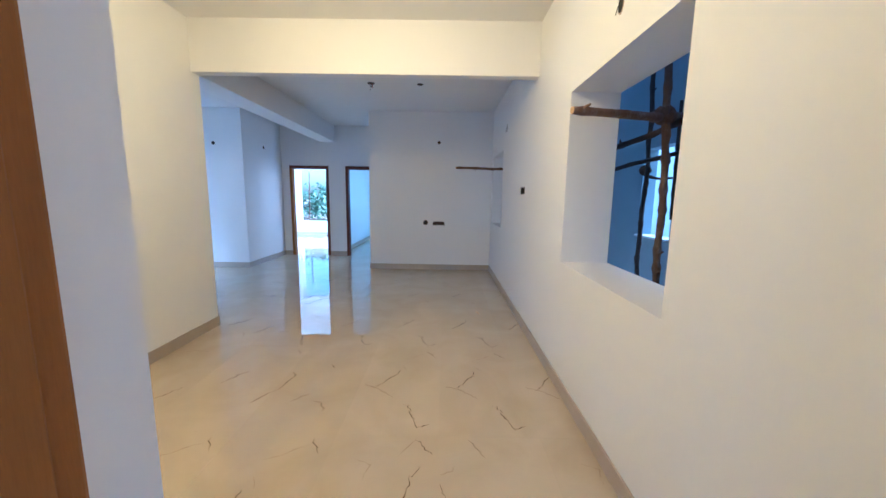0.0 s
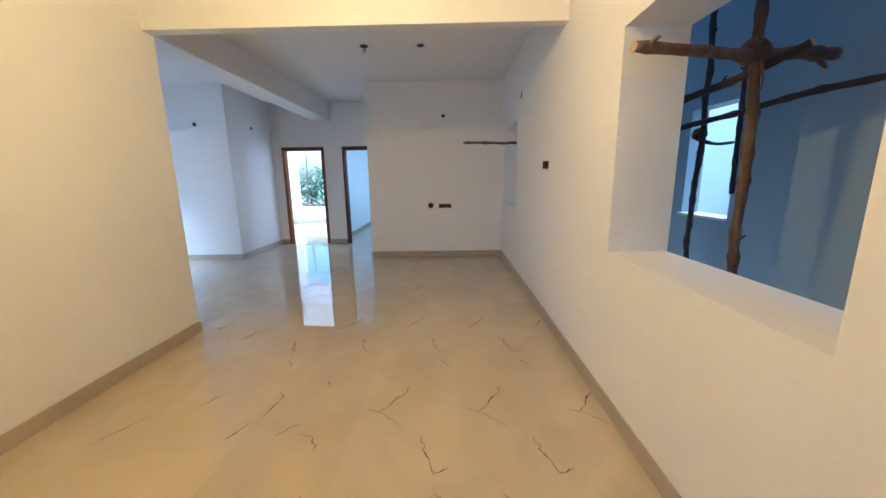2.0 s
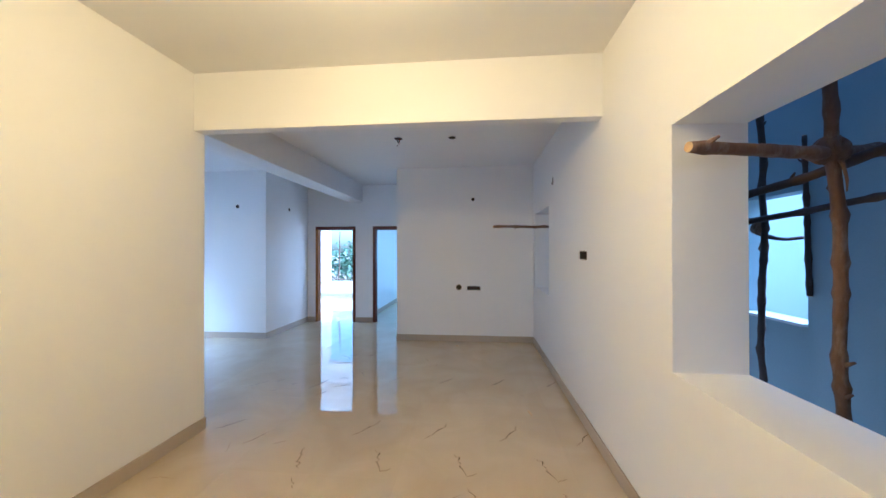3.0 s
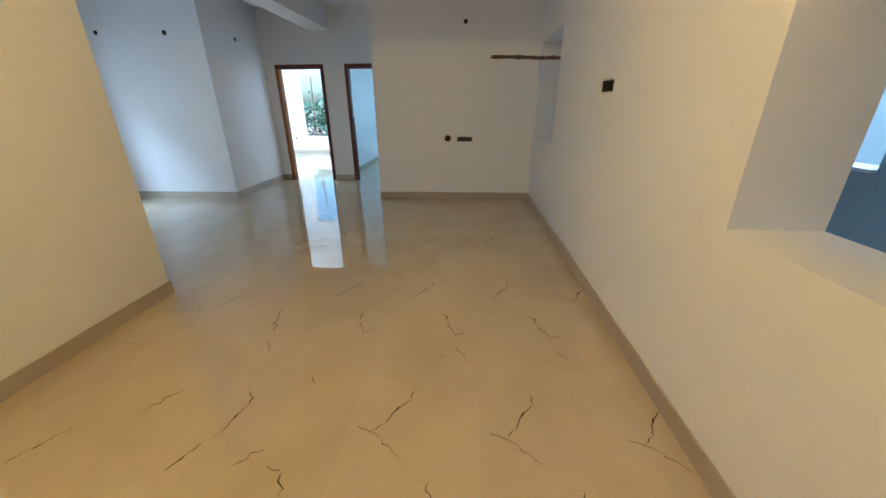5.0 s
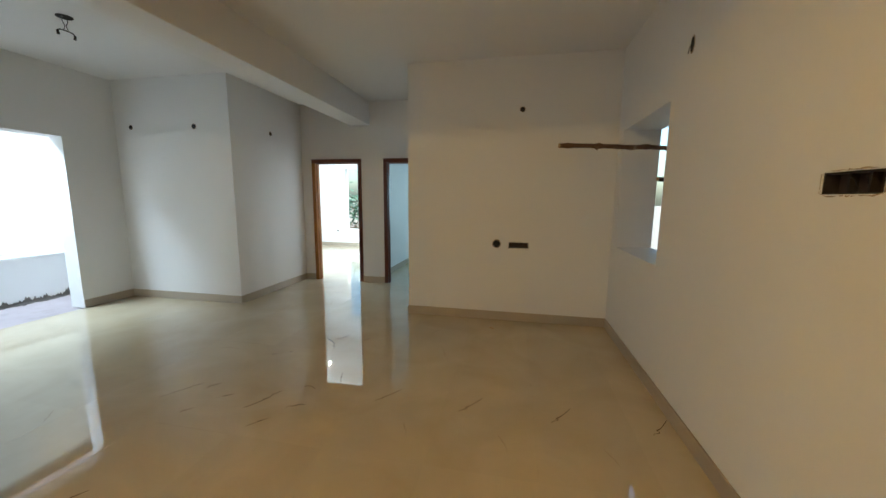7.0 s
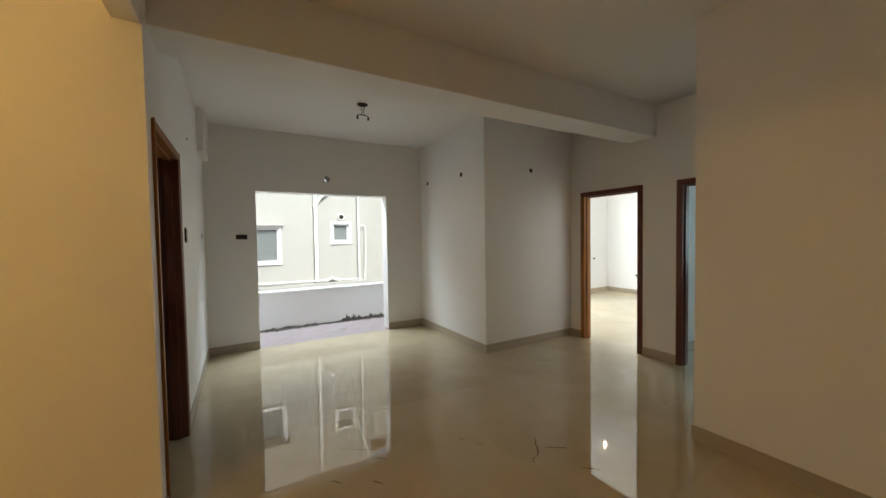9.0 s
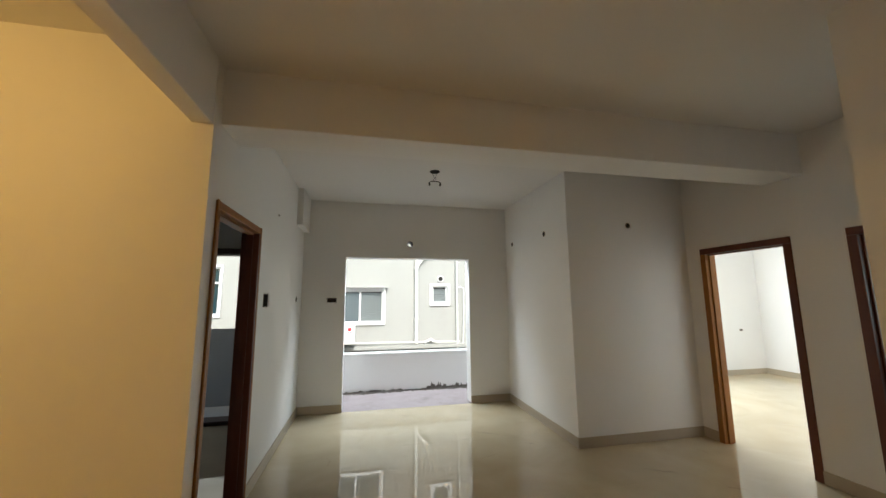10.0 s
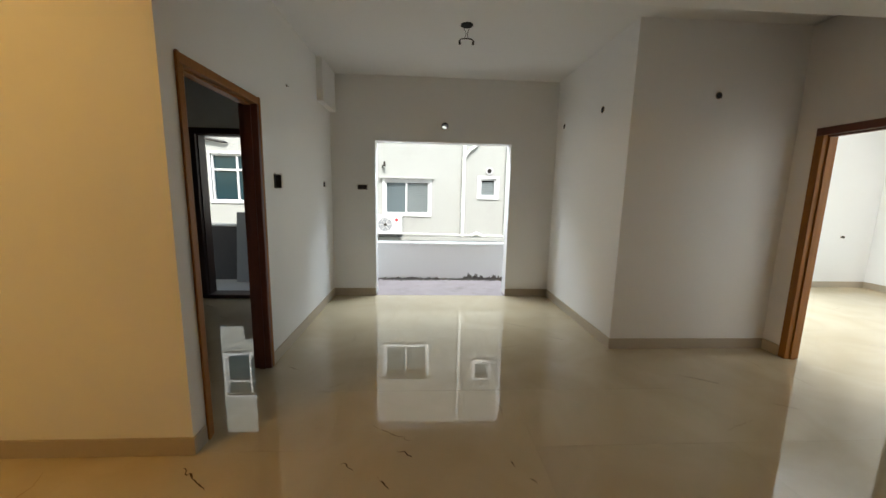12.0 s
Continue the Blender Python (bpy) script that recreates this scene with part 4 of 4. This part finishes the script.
def tree(x, y, base, height, spread, seed, label, leaves=5200):
    rnd = random.Random(seed)
    root = empty("tree", (x, y, base), label, "tree")
    bm = bmesh.new()
    trunk = [(0, 0, 0), (0.08, 0.05, height * 0.25), (-0.05, 0.1, height * 0.5), (0.1, 0, height * 0.8)]
    tube(bm, trunk, [0.2, 0.16, 0.12, 0.05], 10)
    part("trunk", bm, BARKT, root)
    tips = []
    bm = bmesh.new()
    for i in range(16):
        a = rnd.uniform(0, 6.28)
        z0 = height * rnd.uniform(0.3, 0.75)
        L_ = spread * rnd.uniform(0.5, 1.0)
        p0 = Vector((0, 0, z0))
        p1 = p0 + Vector((math.cos(a) * L_ * 0.5, math.sin(a) * L_ * 0.5, L_ * 0.35))
        p2 = p0 + Vector((math.cos(a) * L_, math.sin(a) * L_, L_ * rnd.uniform(0.2, 0.7)))
        tube(bm, [p0, p1, p2], [0.06, 0.04, 0.012], 6)
        tips += [p1, p2, (p1 + p2) / 2]
    part("limb", bm, BARKT, root)
    verts, faces = [], []
    for i in range(leaves):
        c = rnd.choice(tips) + Vector((rnd.gauss(0, 1), rnd.gauss(0, 1), rnd.gauss(0, 0.8))) * spread * 0.17
        s = rnd.uniform(0.07, 0.16)
        u = Vector((rnd.gauss(0, 1), rnd.gauss(0, 1), rnd.gauss(0, 0.6))).normalized()
        v = u.orthogonal().normalized()
        k = len(verts)
        verts += [c - u * s, c + v * s * 0.42 + u * s * 0.1, c + u * s, c - v * s * 0.42 + u * s * 0.1]
        faces.append((k, k + 1, k + 2, k + 3))
    me = bpy.data.meshes.new("crown")
    me.from_pydata([tuple(v) for v in verts], [], faces)
    me.materials.append(LEAF)
    crown = new("crown", me)
    crown.parent = root
    crown["kind"] = "stuff"
    return root


tree(-5.6, 18.2, -4.0, 6.4, 2.1, 5, "leafy green tree outside the bedroom window")
rough_pole("garden_pole", (-5.55, 15.2, -4.0), (-5.35, 15.3, 2.35), 0.03, 0.02, "pale thin pole standing outside the bedroom window", "", 31, twigs=3)
bm = bmesh.new()
rnd = random.Random(8)
for i in range(26):
    c = Vector((rnd.uniform(-5.2, -3.6), 13.45 + rnd.uniform(0, 0.3), 0.47 + rnd.uniform(0, 0.12)))
    d = Vector((rnd.uniform(-1, 1), rnd.uniform(-0.4, 0.4), rnd.uniform(-0.25, 0.3))).normalized() * rnd.uniform(0.1, 0.35)
    tube(bm, [c - d, c + d * 0.1 + Vector((0, 0, 0.02)), c + d], [0.012, 0.012, 0.006], 6)
thing("brushwood_heap", bm, BARKT, "pale dry branches heaped outside the bedroom window", "brushwood", kind="stuff")
thing("bedroom_ledge", boxed(-6.1, -2.4, 13.25, 13.95, 0.30, 0.44, bevel=0.01), CREAM, "pale concrete ledge outside the bedroom window", "ledge", kind="structure")

# white chips of wood on the hall floor
def wood_chip(x, y, turn, size, label):
    bm = tube(bmesh.new(), [(0, -0.06 * size, 0.006), (0.004, -0.02 * size, 0.008), (-0.003, 0.02 * size, 0.008), (0.0, 0.06 * size, 0.006)], [0.004, 0.007, 0.008, 0.004], 7)
    chip = thing("wood_chip", bm, CUT, label, "wood chip", group="wood chips on the floor")
    chip.matrix_world = pose(x, y, 0, 0, 0, turn)


wood_chip(0.735, 4.635, 10, 1.0, "small pale wood chip lying on the floor")
wood_chip(-0.085, 6.97, 60, 0.5, "tiny pale wood chip near the blank wall")

# ---- floor tiles, last ----
TW, TL, X0, Y0 = 0.615, 1.235, -0.32, 2.32
GAP = 0.0001


def ribbon(bm, pts, w, seed, z=0.0005, mat=1):
    """A wandering broken vein laid into the tile's face, swelling and pinching along its length."""
    rnd = random.Random(seed * 7 + int(pts[0][0] * 1000))
    line = []
    off = rnd.uniform(0, 50)
    for (x0, y0), (x1, y1) in zip(pts, pts[1:]):
        n_ = max(2, int(math.hypot(x1 - x0, y1 - y0) / 0.014))
        for k in range(n_):
            f = k / n_
            q = len(line) * 0.43 + off
            line.append((x0 + (x1 - x0) * f + noise.noise(Vector((q, 0, 3))) * 0.026, y0 + (y1 - y0) * f + noise.noise(Vector((q, 5, 0))) * 0.026))
    line.append(pts[-1])
    prev = None
    for i, (x, y) in enumerate(line):
        a, b_ = line[max(0, i - 1)], line[min(len(line) - 1, i + 1)]
        dx, dy = b_[0] - a[0], b_[1] - a[1]
        m_ = math.hypot(dx, dy) or 1
        f = i / (len(line) - 1)
        body = math.sin(math.pi * min(1, 0.06 + f * 0.9)) ** 0.7
        swell = 0.75 + 1.5 * noise.noise(Vector((i * 0.42 + off, 9, 2)))
        ww = w * max(0.10, body * swell)
        p, q = bm.verts.new((x - dy / m_ * ww, y + dx / m_ * ww, z)), bm.verts.new((x + dy / m_ * ww, y - dx / m_ * ww, z))
        if prev:
            fc = bm.faces.new((prev[0], prev[1], q, p))
            fc.material_index = mat
        prev = (p, q)


PRINT_A = [([(0.28, 0.81), (0.265, 0.745), (0.215, 0.68), (0.17, 0.605), (0.115, 0.535)], 0.0042, 1), ([(0.03, 0.58), (0.09, 0.555), (0.17, 0.51), (0.27, 0.415)], 0.0024, 1),
           ([(0.36, 0.325), (0.40, 0.32), (0.43, 0.20), (0.48, 0.065)], 0.0034, 1), ([(0.48, 0.065), (0.515, 0.09), (0.55, 0.115)], 0.0030, 1),
           ([(0.29, 1.01), (0.37, 1.06), (0.48, 1.14)], 0.0022, 2), ([(0.49, 1.185), (0.53, 1.12), (0.56, 1.065)], 0.0028, 1), ([(0.29, 0.90), (0.33, 0.82)], 0.0016, 2)]

PRINT_C = [([(0.40, 0.335), (0.45, 0.20), (0.50, 0.06)], 0.0024, 2), ([(0.29, 0.79), (0.22, 0.66)], 0.0026, 1), ([(0.48, 1.20), (0.58, 1.08)], 0.0022, 2)]
PRINT_D = [([(0.40, 0.25), (0.48, 0.37), (0.55, 0.50)], 0.0028, 1), ([(0.12, 1.07), (0.20, 1.11), (0.34, 1.10)], 0.0022, 2)]


# the tiles of the passage carry two prints of their own
PRINT_E = [([(0.02, 0.755), (0.03, 0.62), (0.05, 0.485)], 0.0040, 1), ([(0.05, 0.485), (0.25, 0.585)], 0.0036, 1), ([(0.05, 0.485), (0.065, 0.43)], 0.0026, 1),
           ([(0.39, 1.06), (0.48, 1.20)], 0.0022, 2), ([(0.48, 1.20), (0.58, 1.08)], 0.0028, 1), ([(0.52, 0.98), (0.475, 0.905), (0.46, 0.80), (0.43, 0.72), (0.40, 0.62)], 0.0028, 1), ([(0.17, 1.03), (0.25, 0.99), (0.23, 0.89)], 0.0018, 2)]
PRINT_F = [([(0.02, 0.865), (0.05, 0.685), (0.06, 0.575), (0.012, 0.405)], 0.0042, 1), ([(0.05, 0.685), (0.2, 0.615)], 0.0032, 1), ([(0.10, 0.98), (0.012, 0.93)], 0.0026, 2),
           ([(0.40, 0.335), (0.46, 0.17)], 0.0024, 2), ([(0.18, 1.21), (0.26, 1.06)], 0.0024, 1)]


PRINT_G = [([(0.01, 0.766), (0.067, 0.71), (0.054, 0.617), (0.04, 0.527), (0.012, 0.46)], 0.0040, 1), ([(0.193, 0.343), (0.232, 0.389), (0.286, 0.428)], 0.0030, 1),
           ([(0.34, 0.345), (0.385, 0.337), (0.417, 0.307), (0.444, 0.23)], 0.0036, 1), ([(0.305, 0.889), (0.347, 0.818)], 0.0026, 1)]
PRINT_H = [([(0.60, 0.45), (0.589, 0.41), (0.53, 0.306)], 0.0040, 1), ([(0.291, 0.746), (0.237, 0.696), (0.17, 0.564)], 0.0034, 1), ([(0.508, 1.187), (0.571, 1.082)], 0.0028, 1)]
PRINT_K = [([(0.01, 0.42), (0.023, 0.442), (0.07, 0.508)], 0.0036, 1), ([(0.101, 0.123), (0.155, 0.194)], 0.0030, 1), ([(0.206, 0.33), (0.287, 0.396)], 0.0034, 1),
           ([(0.107, 1.063), (0.162, 1.072)], 0.0030, 1), ([(0.23, 1.139), (0.279, 1.16)], 0.0032, 1)]
PRINT_M = [PRINT_A[0], PRINT_A[2], PRINT_A[3]]
PRINT_L = [([(0.117, 0.532), (0.196, 0.638), (0.261, 0.724)], 0.0040, 1), ([(0.40, 0.335), (0.45, 0.20)], 0.0024, 2)]

# single tiles of the hall
HALL_PRINTS = {(-3, 1): [*PRINT_L, ([(0.508, 0.33), (0.567, 0.432), (0.605, 0.538)], 0.0036, 1)],
               (-3, 2): [*PRINT_K, ([(0.492, 0.258), (0.56, 0.386), (0.605, 0.521)], 0.0042, 1)],
               (-2, 2): [([(0.034, 0.089), (0.12, 0.193)], 0.0034, 1), ([(0.152, 0.319), (0.215, 0.366), (0.263, 0.396)], 0.0036, 1),
                         ([(0.116, 0.594), (0.171, 0.62), (0.227, 0.586)], 0.0030, 1), ([(0.36, 0.723), (0.302, 0.871)], 0.0030, 1)],
               (-3, 3): [([(0.381, 0.309), (0.543, 0.195), (0.605, 0.066)], 0.0034, 1), ([(0.525, 0.279), (0.603, 0.40)], 0.0036, 1)],
               (-2, 3): [([(0.192, 0.32), (0.263, 0.398)], 0.0032, 1)],
               (-2, 1): [([(0.139, 0.348), (0.209, 0.402)], 0.0032, 1), ([(0.504, 0.032), (0.44, 0.20), (0.409, 0.323)], 0.0030, 1)]}


def tile_mesh(w, l_, prints=None):
    bm = bmesh.new()
    c = 0.0003
    g = GAP
    lo = [bm.verts.new(p) for p in ((g, g, -0.0045), (w - g, g, -0.0045), (w - g, l_ - g, -0.0045), (g, l_ - g, -0.0045))]
    mid = [bm.verts.new(p) for p in ((g, g, -c * 0.5), (w - g, g, -c * 0.5), (w - g, l_ - g, -c * 0.5), (g, l_ - g, -c * 0.5))]
    hi = [bm.verts.new(p) for p in ((g + c, g + c, 0), (w - g - c, g + c, 0), (w - g - c, l_ - g - c, 0), (g + c, l_ - g - c, 0))]
    for a, b_ in ((lo, mid), (mid, hi)):
        for k in range(4):
            bm.faces.new((a[k], a[(k + 1) % 4], b_[(k + 1) % 4], b_[k]))
    bm.faces.new(hi)
    for i, (pts, ww, mt) in enumerate(prints or ()):
        ribbon(bm, pts, ww * 0.95, i + 1, mat=mt)
    return mesh_of(bm, "tile", TILE, VEIN, VEIN_SOFT)


tile_a, tile_c, tile_d, tile_e, tile_f, tile_g, tile_h, tile_l, tile_m = (tile_mesh(TW, TL, p) for p in (PRINT_A, PRINT_C, PRINT_D, PRINT_E, PRINT_F, PRINT_G, PRINT_H, PRINT_L, PRINT_M))
tile_plain = tile_mesh(TW, TL)
hall_tiles = {k: tile_mesh(TW, TL, [(pts, w * 1.3, m) for pts, w, m in p]) for k, p in HALL_PRINTS.items()}
cut_cache = {}
rnd = random.Random(77)
for j in range(-4, 9):
    for i in range(-10, 3):
        x0, y0 = X0 + i * TW, Y0 + j * TL
        left = AX if y0 >= 7.2 else XW
        if x0 + TW <= left + 0.01 or y0 > AY or x0 > R:
            continue
        if x0 < left:
            w = x0 + TW - left
            key = round(w, 3)
            if key not in cut_cache:
                cut_cache[key] = tile_mesh(w, TL)
            me, px0 = cut_cache[key], left
        else:
            me, px0 = (hall_tiles[(i, j)] if (i, j) in hall_tiles else tile_f if j == -1 and i == 1 else tile_e if j == -1 and i in (0, 2) else tile_g if (i, j) == (-1, 0) else tile_h if (i, j) == (-2, 0)
                       else tile_a if j < 1 and i > -3 else tile_m if j == 1 and i > -3 else tile_l if j == 2 and i > -3 else (tile_plain, tile_c, tile_plain, tile_plain, tile_d)[(2 * i + j) % 5]), x0
        t = new("tile", me)
        t.location = (px0, y0, 0)
        t.rotation_euler = (rnd.uniform(-1, 1) * 0.0004, rnd.uniform(-1, 1) * 0.0009, 0)
        t.parent = thing_floor
